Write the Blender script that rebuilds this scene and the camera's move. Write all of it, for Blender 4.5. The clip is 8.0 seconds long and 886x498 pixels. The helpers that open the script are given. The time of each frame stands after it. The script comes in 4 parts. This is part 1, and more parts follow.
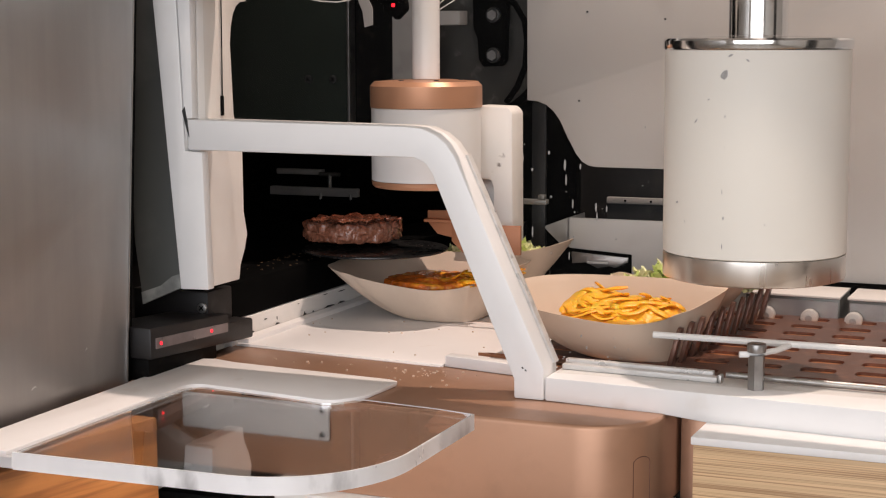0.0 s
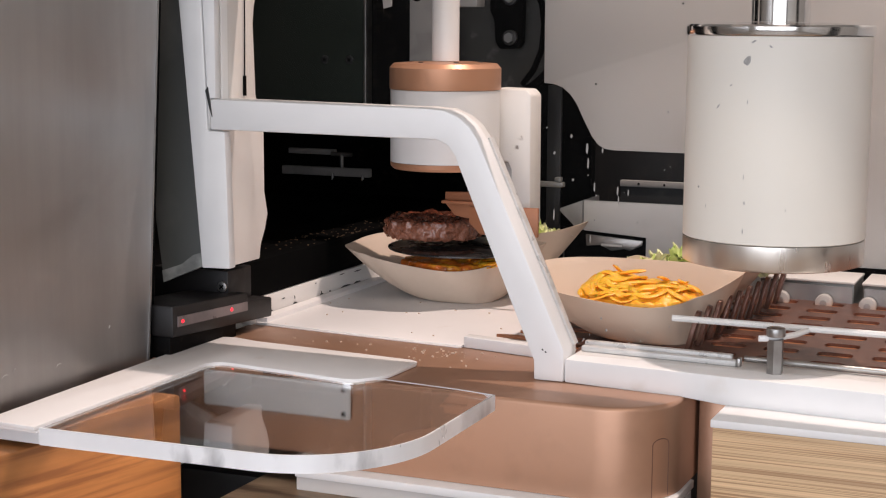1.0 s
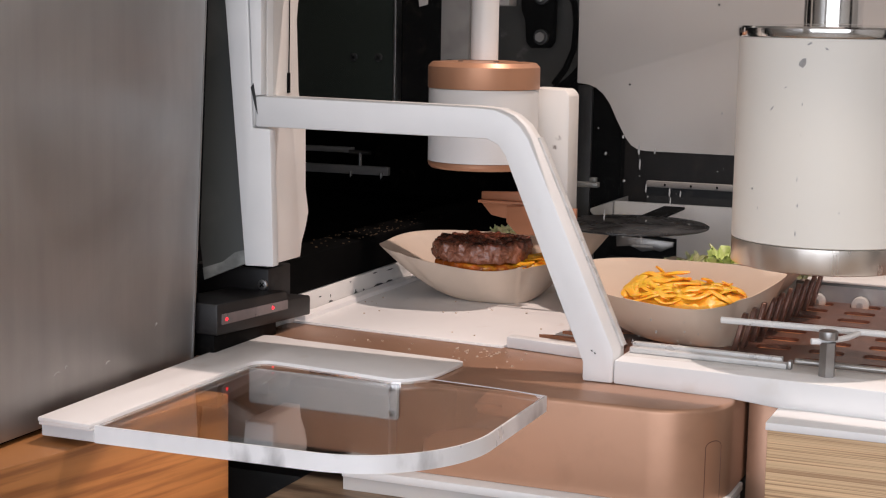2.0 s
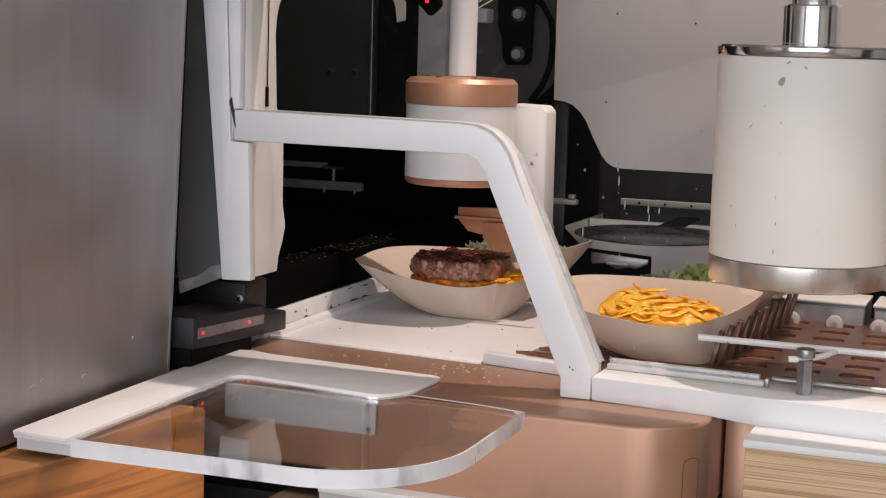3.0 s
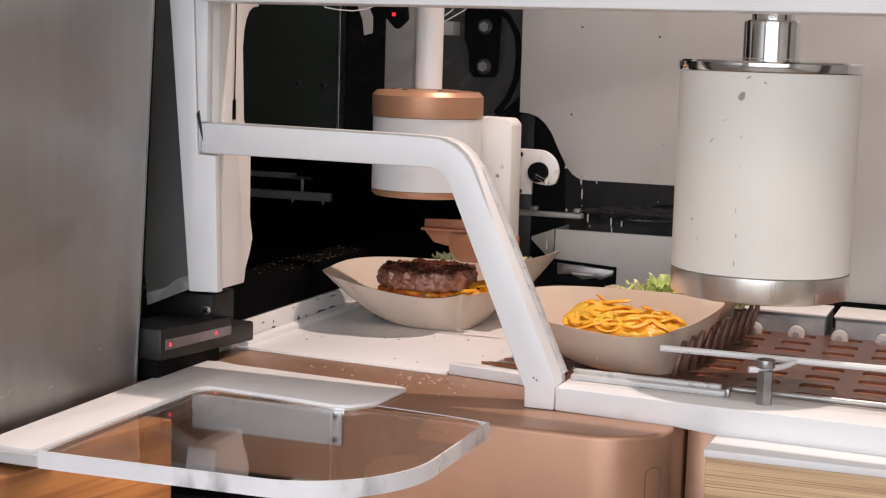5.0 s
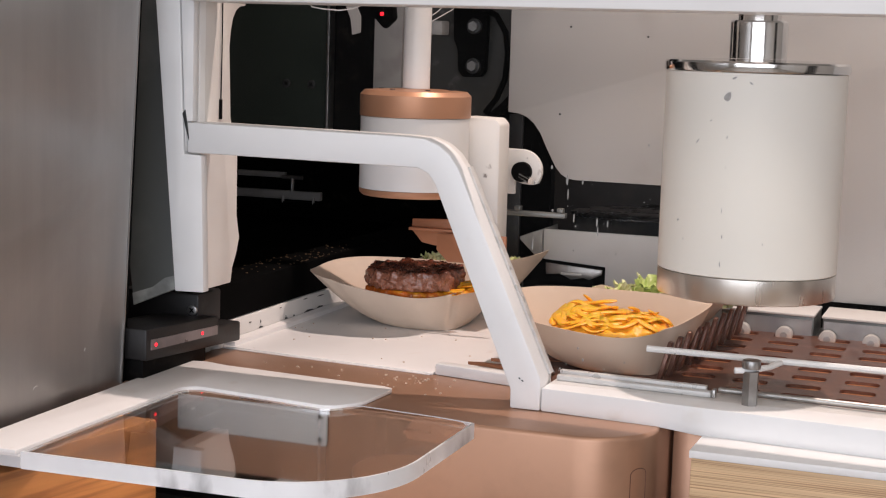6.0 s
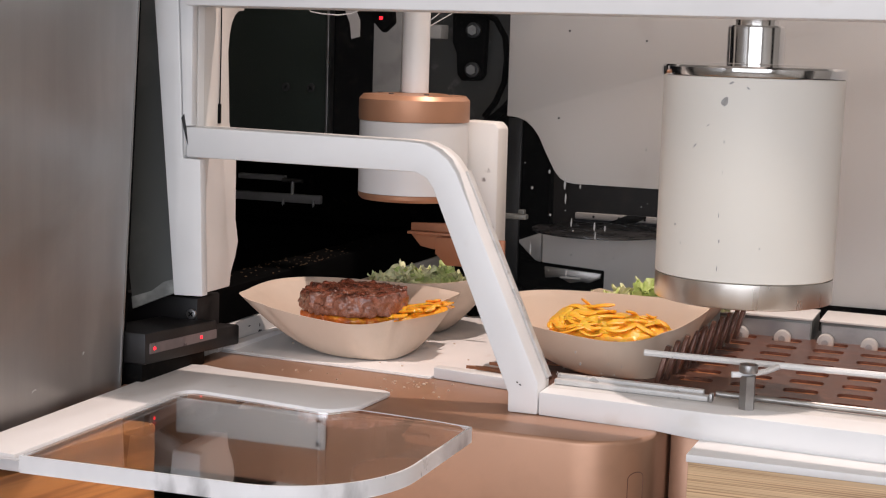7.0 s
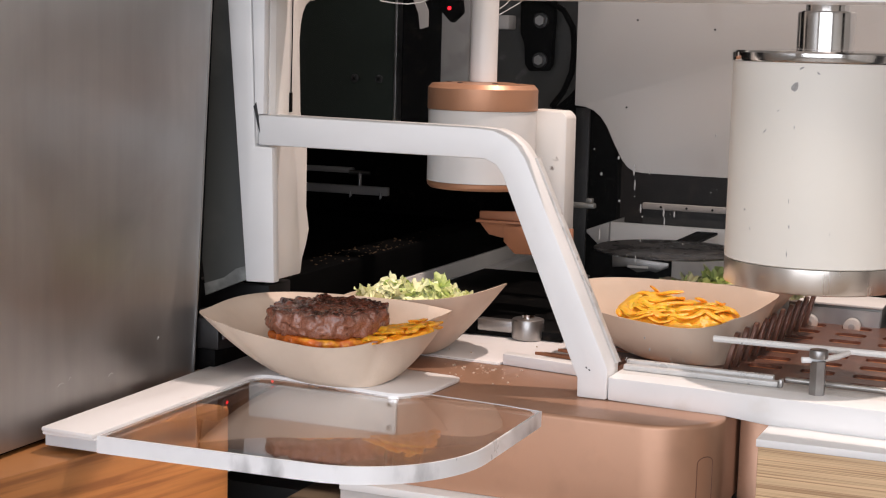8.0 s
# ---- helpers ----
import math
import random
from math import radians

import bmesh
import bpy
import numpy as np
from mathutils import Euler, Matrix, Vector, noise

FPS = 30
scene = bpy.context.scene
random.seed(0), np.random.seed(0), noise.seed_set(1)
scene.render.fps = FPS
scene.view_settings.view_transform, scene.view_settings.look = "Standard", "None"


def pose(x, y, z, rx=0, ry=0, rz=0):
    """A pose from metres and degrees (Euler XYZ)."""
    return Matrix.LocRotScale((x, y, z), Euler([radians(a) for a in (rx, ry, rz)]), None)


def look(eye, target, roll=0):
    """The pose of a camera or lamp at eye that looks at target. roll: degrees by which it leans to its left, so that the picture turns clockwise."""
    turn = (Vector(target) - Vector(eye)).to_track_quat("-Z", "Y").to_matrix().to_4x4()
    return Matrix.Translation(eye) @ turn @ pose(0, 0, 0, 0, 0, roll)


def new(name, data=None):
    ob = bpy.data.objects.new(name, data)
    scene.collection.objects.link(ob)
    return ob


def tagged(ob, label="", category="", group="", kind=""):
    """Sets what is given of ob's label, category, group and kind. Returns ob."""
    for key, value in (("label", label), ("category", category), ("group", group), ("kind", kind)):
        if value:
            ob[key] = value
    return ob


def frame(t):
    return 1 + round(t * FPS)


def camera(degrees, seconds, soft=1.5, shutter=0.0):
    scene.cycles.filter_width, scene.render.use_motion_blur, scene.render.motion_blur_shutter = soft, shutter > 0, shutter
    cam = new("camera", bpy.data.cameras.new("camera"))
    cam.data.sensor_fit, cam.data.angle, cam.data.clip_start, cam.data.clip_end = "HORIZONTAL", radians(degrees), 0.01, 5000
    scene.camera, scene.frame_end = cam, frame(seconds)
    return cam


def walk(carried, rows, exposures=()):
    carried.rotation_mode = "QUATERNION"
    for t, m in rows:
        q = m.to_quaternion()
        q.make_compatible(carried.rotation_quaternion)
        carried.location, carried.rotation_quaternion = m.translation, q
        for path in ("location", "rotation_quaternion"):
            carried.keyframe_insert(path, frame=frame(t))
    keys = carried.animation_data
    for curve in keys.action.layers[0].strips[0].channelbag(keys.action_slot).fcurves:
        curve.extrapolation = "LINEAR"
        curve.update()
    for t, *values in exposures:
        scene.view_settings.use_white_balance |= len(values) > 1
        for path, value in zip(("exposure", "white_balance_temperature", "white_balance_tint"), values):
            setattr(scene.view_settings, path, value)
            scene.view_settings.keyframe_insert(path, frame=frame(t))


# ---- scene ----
cam = camera(31.2, 8.0, soft=1.15)
PATH = [
    (0, (0.471, -1.34, 0.336), (-0.303, 0.486, 0.076), -0.2),
    (0.5, (0.462, -1.344, 0.338), (-0.309, 0.48, 0.057), 0.0),
    (1, (0.455, -1.358, 0.339), (-0.316, 0.465, 0.054), 0.4),
    (1.5, (0.421, -1.369, 0.336), (-0.34, 0.458, 0.05), 0.7),
    (1.7, (0.407, -1.375, 0.339), (-0.351, 0.453, 0.05), 0.8),
    (3, (0.383, -1.379, 0.336), (-0.33, 0.47, 0.072), 1.6),
    (3.5, (0.384, -1.384, 0.339), (-0.319, 0.47, 0.077), 1.7),
    (4, (0.385, -1.391, 0.342), (-0.31, 0.467, 0.083), 1.7),
    (4.5, (0.389, -1.392, 0.342), (-0.297, 0.469, 0.089), 1.7),
    (6, (0.401, -1.386, 0.344), (-0.273, 0.479, 0.089), 1.8),
    (6.5, (0.403, -1.382, 0.345), (-0.272, 0.483, 0.089), 1.9),
    (7, (0.406, -1.388, 0.347), (-0.271, 0.477, 0.094), 1.8),
    (7.5, (0.411, -1.392, 0.346), (-0.273, 0.47, 0.092), 1.7),
    (7.7, (0.4105, -1.3929, 0.3445), (-0.2796, 0.4668, 0.0905), 1.68),
    (7.8, (0.4094, -1.3947, 0.3434), (-0.2927, 0.4603, 0.0882), 1.65),
    (7.9, (0.4072, -1.3984, 0.3400), (-0.3197, 0.4470, 0.0830), 1.57),
    (8, (0.405, -1.402, 0.337), (-0.346, 0.434, 0.079), 1.5),
]
EXPOSURES = [(0.0, 0.0, 6800, 10), (0.5, 0.06, 6600, 10), (1.5, 0.0, 6420, 10), (2.9, -0.12, 6450, 10), (3.6, -0.12, 6450, 10), (4.4, 0.0, 6450, 10), (6.0, -0.02, 6450, 10), (7.5, -0.03, 6450, 10), (8.0, 0.08, 6500, 10)]
walk(cam, [(t, look(eye, target, roll)) for t, eye, target, roll in PATH], EXPOSURES)

# ---------------------------------------------------------------- light
scene.view_settings.exposure = 0.0
world = bpy.data.worlds.new("room_air")
scene.world = world
world.use_nodes = True
world.node_tree.nodes["Background"].inputs[0].default_value = (0.75, 0.85, 1.0, 1)
world.node_tree.nodes["Background"].inputs[1].default_value = 0.25


def area_lamp(name, m, sx, sy, power, colour, shape="RECTANGLE"):
    data = bpy.data.lights.new(name, "AREA")
    data.shape, data.size, data.size_y, data.energy, data.color = shape, sx, sy, power, colour
    ob = new(name, data)
    ob.matrix_basis = m
    return ob


# one hard warm downlight above the machine; the soft overhead panels and the bluish front window lamp are unseen, added
# as fill
area_lamp("downlight", look((0.22, 0.305, 1.80), (0.05, 0.25, 0)), 0.03, 0.03, 26.5, (1.0, 0.81, 0.73), "DISK")
area_lamp("overhead_fill_lamp", look((0.9, -1.2, 1.82), (0.9, -1.2, 0)), 1.2, 0.6, 12.5, (1.0, 0.88, 0.80))
area_lamp("overhead_fill_lamp", look((-1.0, -1.5, 1.82), (-1.0, -1.5, 0)), 1.2, 0.6, 10, (1.0, 0.88, 0.80))
area_lamp("front_fill_lamp", look((0.6, -4.35, 0.55), (0, 0, 0.1)), 3.9, 2.2, 118, (0.875, 0.905, 1.0))


# ---------------------------------------------------------------- materials
def material(name, base, rough=0.5, metal=0.0, vary=0.12, scale=30.0, bump=0.0, bump_scale=200.0, stretch=(1, 1, 1),
             second=None, second_at=(0.55, 0.7), second_scale=12.0, rough_vary=0.1, coat=0.0, spec=0.5):
    m = bpy.data.materials.new(name)
    m.use_nodes = True
    n, l = m.node_tree.nodes, m.node_tree.links
    b = n["Principled BSDF"]
    tc = n.new("ShaderNodeTexCoord")
    mp = n.new("ShaderNodeMapping")
    mp.inputs["Scale"].default_value = stretch
    l.new(tc.outputs["Object"], mp.inputs["Vector"])
    ns = n.new("ShaderNodeTexNoise")
    ns.inputs["Scale"].default_value, ns.inputs["Detail"].default_value = scale, 6
    l.new(mp.outputs[0], ns.inputs["Vector"])
    ramp = n.new("ShaderNodeValToRGB")
    lo, hi = [max(0, c * (1 - vary)) for c in base], [min(1, c * (1 + vary)) for c in base]
    ramp.color_ramp.elements[0].position, ramp.color_ramp.elements[1].position = 0.3, 0.7
    ramp.color_ramp.elements[0].color, ramp.color_ramp.elements[1].color = (*lo, 1), (*hi, 1)
    l.new(ns.outputs["Fac"], ramp.inputs[0])
    colour = ramp.outputs[0]
    if second:
        n2 = n.new("ShaderNodeTexNoise")
        n2.inputs["Scale"].default_value, n2.inputs["Detail"].default_value = second_scale, 8
        l.new(mp.outputs[0], n2.inputs["Vector"])
        r2 = n.new("ShaderNodeMapRange")
        r2.inputs["From Min"].default_value, r2.inputs["From Max"].default_value = second_at
        l.new(n2.outputs["Fac"], r2.inputs["Value"])
        mix = n.new("ShaderNodeMix")
        mix.data_type = "RGBA"
        l.new(r2.outputs[0], mix.inputs["Factor"])
        l.new(colour, mix.inputs["A"])
        mix.inputs["B"].default_value = (*second, 1)
        colour = mix.outputs["Result"]
    l.new(colour, b.inputs["Base Color"])
    rr = n.new("ShaderNodeMapRange")
    rr.inputs["To Min"].default_value, rr.inputs["To Max"].default_value = max(0.02, rough - rough_vary), min(1, rough + rough_vary)
    l.new(ns.outputs["Fac"], rr.inputs["Value"])
    l.new(rr.outputs[0], b.inputs["Roughness"])
    b.inputs["Metallic"].default_value = metal
    b.inputs["Coat Weight"].default_value = coat
    b.inputs["Specular IOR Level"].default_value = spec
    if bump:
        nb = n.new("ShaderNodeTexNoise")
        nb.inputs["Scale"].default_value, nb.inputs["Detail"].default_value = bump_scale, 4
        l.new(mp.outputs[0], nb.inputs["Vector"])
        bp = n.new("ShaderNodeBump")
        bp.inputs["Strength"].default_value, bp.inputs["Distance"].default_value = bump, 0.002
        l.new(nb.outputs["Fac"], bp.inputs["Height"])
        l.new(bp.outputs[0], b.inputs["Normal"])
    return m


def wood(name, dark, light, scale, axis):
    """Streaked wood whose grain runs along the given stretch."""
    m = material(name, light, 0.5, vary=0.15, scale=scale, stretch=axis, second=dark, second_at=(0.46, 0.62), second_scale=scale * 1.7, bump=0.15, bump_scale=scale * 3)
    return m


def clear(name, tint, rough, ior):
    m = bpy.data.materials.new(name)
    m.use_nodes = True
    b = m.node_tree.nodes["Principled BSDF"]
    b.inputs["Base Color"].default_value = (*tint, 1)
    b.inputs["Transmission Weight"].default_value = 1
    b.inputs["Roughness"].default_value = rough
    b.inputs["IOR"].default_value = ior
    return m


def glow(name, colour, strength):
    m = bpy.data.materials.new(name)
    m.use_nodes = True
    b = m.node_tree.nodes["Principled BSDF"]
    b.inputs["Base Color"].default_value = (*colour, 1)
    b.inputs["Emission Color"].default_value = (*colour, 1)
    b.inputs["Emission Strength"].default_value = strength
    return m


WHITE = material("white_powder_coat", (0.77, 0.77, 0.765), 0.42, vary=0.03, scale=14, bump=0.06, bump_scale=900, second=(0.70, 0.67, 0.63), second_at=(0.62, 0.85), second_scale=22)
WORN_WHITE = material("worn_white_paint", (0.80, 0.78, 0.75), 0.45, vary=0.04, scale=18, bump=0.08, bump_scale=500, second=(0.25, 0.22, 0.2), second_at=(0.70, 0.76), second_scale=55)
TRAY_WHITE = material("white_tray_plastic", (0.795, 0.775, 0.76), 0.38, vary=0.03, scale=10, second=(0.66, 0.58, 0.52), second_at=(0.66, 0.85), second_scale=30)
CREAM = material("cream_enamel", (0.86, 0.83, 0.765), 0.5, vary=0.02, scale=9, second=(0.66, 0.57, 0.49), second_at=(0.62, 0.95), second_scale=6, spec=0.3)
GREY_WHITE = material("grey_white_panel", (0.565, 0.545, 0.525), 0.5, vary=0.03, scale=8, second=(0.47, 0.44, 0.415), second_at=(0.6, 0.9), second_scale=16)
COVER_GREY = material("dim_grey_cover", (0.42, 0.41, 0.40), 0.5, vary=0.05, scale=10, second=(0.22, 0.21, 0.205), second_at=(0.55, 0.8), second_scale=20)
DISC_GREY = material("dusty_grey_disc", (0.055, 0.055, 0.052), 0.5, vary=0.15, scale=12, second=(0.13, 0.125, 0.12), second_at=(0.6, 0.75), second_scale=60)
PALE_BIN = material("pale_bin_plastic", (0.72, 0.70, 0.68), 0.5, vary=0.03, scale=8, second=(0.60, 0.57, 0.54), second_at=(0.6, 0.9), second_scale=16)
STEEL = material("brushed_steel", (0.40, 0.39, 0.38), 0.40, 1.0, vary=0.045, scale=60, stretch=(1, 1, 0.08), bump=0.03, bump_scale=300, rough_vary=0.06, second=(0.33, 0.32, 0.31), second_at=(0.5, 0.75), second_scale=5)
# hand smudges: gloss that changes in soft patches
smudge, patch, coords = STEEL.node_tree.nodes.new("ShaderNodeTexNoise"), STEEL.node_tree.nodes.new("ShaderNodeMapRange"), STEEL.node_tree.nodes.new("ShaderNodeTexCoord")
smudge.inputs["Scale"].default_value, smudge.inputs["Detail"].default_value, smudge.inputs["Distortion"].default_value = 7.0, 7.0, 0.8
patch.inputs["From Min"].default_value, patch.inputs["From Max"].default_value = 0.38, 0.64
patch.inputs["To Min"].default_value, patch.inputs["To Max"].default_value = 0.36, 0.55
STEEL.node_tree.links.new(coords.outputs["Object"], smudge.inputs["Vector"])
STEEL.node_tree.links.new(smudge.outputs["Fac"], patch.inputs["Value"])
STEEL.node_tree.links.new(patch.outputs[0], STEEL.node_tree.nodes["Principled BSDF"].inputs["Roughness"])
GREY_STEEL = material("dull_steel", (0.42, 0.41, 0.40), 0.4, 1.0, vary=0.15, scale=40, second=(0.25, 0.24, 0.23), second_at=(0.55, 0.75), second_scale=18)
CHROME = material("polished_chrome", (0.72, 0.71, 0.70), 0.12, 1.0, vary=0.05, scale=40, rough_vary=0.05)
BRONZE = material("brushed_bronze_steel", (0.80, 0.76, 0.71), 0.30, 1.0, vary=0.05, scale=70, stretch=(1, 1, 0.1), second=(0.66, 0.57, 0.50), second_at=(0.5, 0.8), second_scale=14)
COPPER = material("copper_paint", (0.45, 0.256, 0.164), 0.36, 0.5, vary=0.05, scale=8, bump=0.04, bump_scale=1200, second=(0.40, 0.227, 0.145), second_at=(0.5, 0.8), second_scale=30, rough_vary=0.06)
COPPER_TOP = material("copper_anodised", (0.52, 0.27, 0.16), 0.38, 0.4, vary=0.06, scale=20, bump=0.03, bump_scale=700)
SCRAPER = material("dark_copper_sheet", (0.36, 0.15, 0.075), 0.42, 0.3, vary=0.1, scale=20, bump=0.03, bump_scale=700)
BROWN_METAL = material("brown_coated_steel", (0.16, 0.075, 0.052), 0.36, 0.35, vary=0.25, scale=40, second=(0.30, 0.15, 0.10), second_at=(0.55, 0.8), second_scale=60)
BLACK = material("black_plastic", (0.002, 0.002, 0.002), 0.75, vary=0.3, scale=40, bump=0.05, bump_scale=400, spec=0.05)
CASE_BLACK = material("worn_black_casing", (0.011, 0.0095, 0.0095), 0.5, vary=0.25, scale=30, bump=0.08, bump_scale=500, second=(0.03, 0.027, 0.026), second_at=(0.6, 0.75), second_scale=60)
DARK = material("dark_grey_casing", (0.028, 0.029, 0.030), 0.45, vary=0.25, scale=20, second=(0.07, 0.066, 0.06), second_at=(0.6, 0.75), second_scale=40)
# near-black base puts the shade of the enclosed interior into the colour
NEAR_BLACK = material("near_black_steel", (0.002, 0.0018, 0.0018), 0.6, vary=0.5, scale=30, second=(0.022, 0.017, 0.013), second_at=(0.60, 0.78), second_scale=60, spec=0.1)
GREENISH = material("dark_green_grey_glass", (0.027, 0.036, 0.030), 0.2, vary=0.2, scale=5)
PANEL_GREY = material("grey_green_door_panel", (0.17, 0.175, 0.165), 0.35, 0.3, vary=0.1, scale=6, second=(0.30, 0.29, 0.27), second_at=(0.55, 0.8), second_scale=8)
DOOR_HAZE = material("limescale_haze", (0.40, 0.40, 0.38), 0.6, vary=0.2, scale=40, second=(0.22, 0.225, 0.21), second_at=(0.45, 0.65), second_scale=35)
PAPER = material("moulded_paper_pulp", (0.64, 0.515, 0.41), 0.72, vary=0.03, scale=25, bump=0.08, bump_scale=350, second=(0.59, 0.47, 0.365), second_at=(0.5, 0.9), second_scale=45)
CRUST = material("toasted_bun", (0.50, 0.20, 0.055), 0.5, vary=0.25, scale=60, bump=0.3, bump_scale=300)
CHEESE = material("shredded_cheddar", (1.0, 0.475, 0.03), 0.40, vary=0.08, scale=60, coat=0.12, bump=0.25, bump_scale=260, second=(1.0, 0.43, 0.02), second_at=(0.55, 0.75), second_scale=45)
WARM_CHEESE = material("melting_cheddar", (0.96, 0.40, 0.025), 0.28, vary=0.12, scale=60, coat=0.2, bump=0.3, bump_scale=200, second=(0.80, 0.26, 0.015), second_at=(0.55, 0.75), second_scale=40)
for soft in (CHEESE, WARM_CHEESE):
    soft.node_tree.nodes["Principled BSDF"].inputs["Subsurface Weight"].default_value = 0.35
    soft.node_tree.nodes["Principled BSDF"].inputs["Subsurface Scale"].default_value = 0.004
SAUCE = material("orange_red_sauce", (0.60, 0.14, 0.018), 0.25, vary=0.5, scale=70, bump=0.7, bump_scale=160, second=(0.90, 0.40, 0.035), second_at=(0.54, 0.66), second_scale=55)
LETTUCE = material("shredded_lettuce", (0.56, 0.68, 0.22), 0.4, vary=0.25, scale=40, second=(0.82, 0.87, 0.46), second_at=(0.45, 0.7), second_scale=30)
SLAW = material("pale_lettuce_rib", (0.90, 0.90, 0.56), 0.4, vary=0.08, scale=60, second=(0.76, 0.85, 0.36), second_at=(0.5, 0.7), second_scale=35)
OAK = wood("striped_oak_veneer", (0.36, 0.215, 0.11), (0.66, 0.46, 0.265), 50, (0.025, 1, 9))
PINE = wood("orange_pine", (0.19, 0.072, 0.020), (0.325, 0.136, 0.040), 20, (0.16, 0.16, 3.2))
RUSTIC = wood("rustic_plank", (0.10, 0.065, 0.04), (0.36, 0.26, 0.17), 14, (0.25, 1.5, 1.5))
def film(name, through_colour, veil):
    """Clear sheet; a faint diffuse coat paints in the pane's reflected haze."""
    m = bpy.data.materials.new(name)
    m.use_nodes = True
    n, l = m.node_tree.nodes, m.node_tree.links
    n.remove(n["Principled BSDF"])
    clear_, dull, gloss, fres = n.new("ShaderNodeBsdfTransparent"), n.new("ShaderNodeBsdfDiffuse"), n.new("ShaderNodeBsdfGlossy"), n.new("ShaderNodeFresnel")
    mix1, mix2, tc, nz, mr = n.new("ShaderNodeMixShader"), n.new("ShaderNodeMixShader"), n.new("ShaderNodeTexCoord"), n.new("ShaderNodeTexNoise"), n.new("ShaderNodeMapRange")
    clear_.inputs[0].default_value = (*through_colour, 1)
    dull.inputs[0].default_value = (0.78, 0.77, 0.75, 1)
    gloss.inputs["Roughness"].default_value = 0.08
    fres.inputs[0].default_value = 1.05
    nz.inputs["Scale"].default_value, nz.inputs["Detail"].default_value = 9, 6
    mr.inputs["To Min"].default_value, mr.inputs["To Max"].default_value = veil * 0.5, veil * 1.5
    l.new(tc.outputs["Object"], nz.inputs["Vector"])
    l.new(nz.outputs["Fac"], mr.inputs["Value"])
    l.new(mr.outputs[0], mix1.inputs[0])
    l.new(clear_.outputs[0], mix1.inputs[1])
    l.new(dull.outputs[0], mix1.inputs[2])
    l.new(fres.outputs[0], mix2.inputs[0])
    l.new(mix1.outputs[0], mix2.inputs[1])
    l.new(gloss.outputs[0], mix2.inputs[2])
    l.new(mix2.outputs[0], n["Material Output"].inputs["Surface"])
    return m


SPLASHED = film("splashed_clear_plastic", (0.955, 0.95, 0.94), 0.0016)
DROP = material("dried_drop", (0.27, 0.26, 0.245), 0.5, vary=0.15, scale=300)
ACRYLIC = clear("clear_acrylic", (0.83, 0.835, 0.835), 0.03, 1.46)
FROST = material("scuffed_acrylic", (0.80, 0.80, 0.80), 0.3, vary=0.1, scale=60, second=(0.5, 0.5, 0.5), second_at=(0.55, 0.7), second_scale=40)
FROST.node_tree.nodes["Principled BSDF"].inputs["Transmission Weight"].default_value = 0.3
# milky edge tone; grey patches paint in the darks refracted through the clear edge
EDGE = material("sawn_acrylic_edge", (0.80, 0.81, 0.82), 0.3, vary=0.06, scale=25, second=(0.42, 0.425, 0.43), second_at=(0.54, 0.62), second_scale=13, stretch=(1, 1, 0.5))
EDGE.node_tree.nodes["Principled BSDF"].inputs["Transmission Weight"].default_value = 0.3
RED = glow("red_led", (1.0, 0.015, 0.03), 2.2)
LED_STRIP = material("grey_lens_strip", (0.16, 0.13, 0.13), 0.3, vary=0.2, scale=50)
WALL_PAINT = material("shop_wall_paint", (0.62, 0.60, 0.57), 0.8, vary=0.05, scale=3)
FLOOR_TILE = material("shop_floor", (0.28, 0.24, 0.20), 0.5, vary=0.2, scale=4)


def patty_material():
    m = material("grilled_beef", (0.17, 0.046, 0.024), 0.27, vary=0.7, scale=140, bump=0.95, bump_scale=260, second=(0.045, 0.015, 0.009), second_at=(0.40, 0.60), second_scale=80, coat=0.5, spec=0.5)
    n, l = m.node_tree.nodes, m.node_tree.links
    b = n["Principled BSDF"]
    old = b.inputs["Base Color"].links[0].from_socket
    at, mr, mx, nz, rp = n.new("ShaderNodeAttribute"), n.new("ShaderNodeMapRange"), n.new("ShaderNodeMix"), n.new("ShaderNodeTexNoise"), n.new("ShaderNodeValToRGB")
    at.attribute_name = "crust"
    nz.inputs["Scale"].default_value, nz.inputs["Detail"].default_value = 90, 5
    rp.color_ramp.elements[0].position, rp.color_ramp.elements[1].position = 0.35, 0.68
    rp.color_ramp.elements[0].color, rp.color_ramp.elements[1].color = (0.14, 0.042, 0.024, 1), (0.45, 0.19, 0.115, 1)
    l.new(nz.outputs["Fac"], rp.inputs[0])
    mx.data_type = "RGBA"
    l.new(at.outputs["Fac"], mx.inputs["Factor"])
    l.new(rp.outputs[0], mx.inputs["A"])
    l.new(old, mx.inputs["B"])
    l.new(mx.outputs["Result"], b.inputs["Base Color"])
    return m


BEEF = patty_material()


# ---------------------------------------------------------------- mesh helpers
def finish(bm, name, mat, smooth=35):
    bmesh.ops.recalc_face_normals(bm, faces=bm.faces)
    me = bpy.data.meshes.new(name)
    bm.to_mesh(me)
    bm.free()
    me.materials.append(mat)
    if smooth:
        for p in me.polygons:
            p.use_smooth = True
        me.set_sharp_from_angle(angle=radians(smooth))
    return me


def thing(name, label, category, at=(0, 0, 0), group="", kind=""):
    ob = new(name)
    ob.empty_display_size = 0.02
    ob.location = at
    return tagged(ob, label, category, group, kind)


def part(name, bm, mat, parent, label="", smooth=35):
    ob = new(name, finish(bm, name, mat, smooth))
    ob.parent = parent
    return tagged(ob, label)


def solid(name, bm, mat, label, category, group="", kind="", smooth=35, at=(0, 0, 0)):
    ob = new(name, finish(bm, name, mat, smooth))
    ob.location = at
    return tagged(ob, label, category, group, kind)


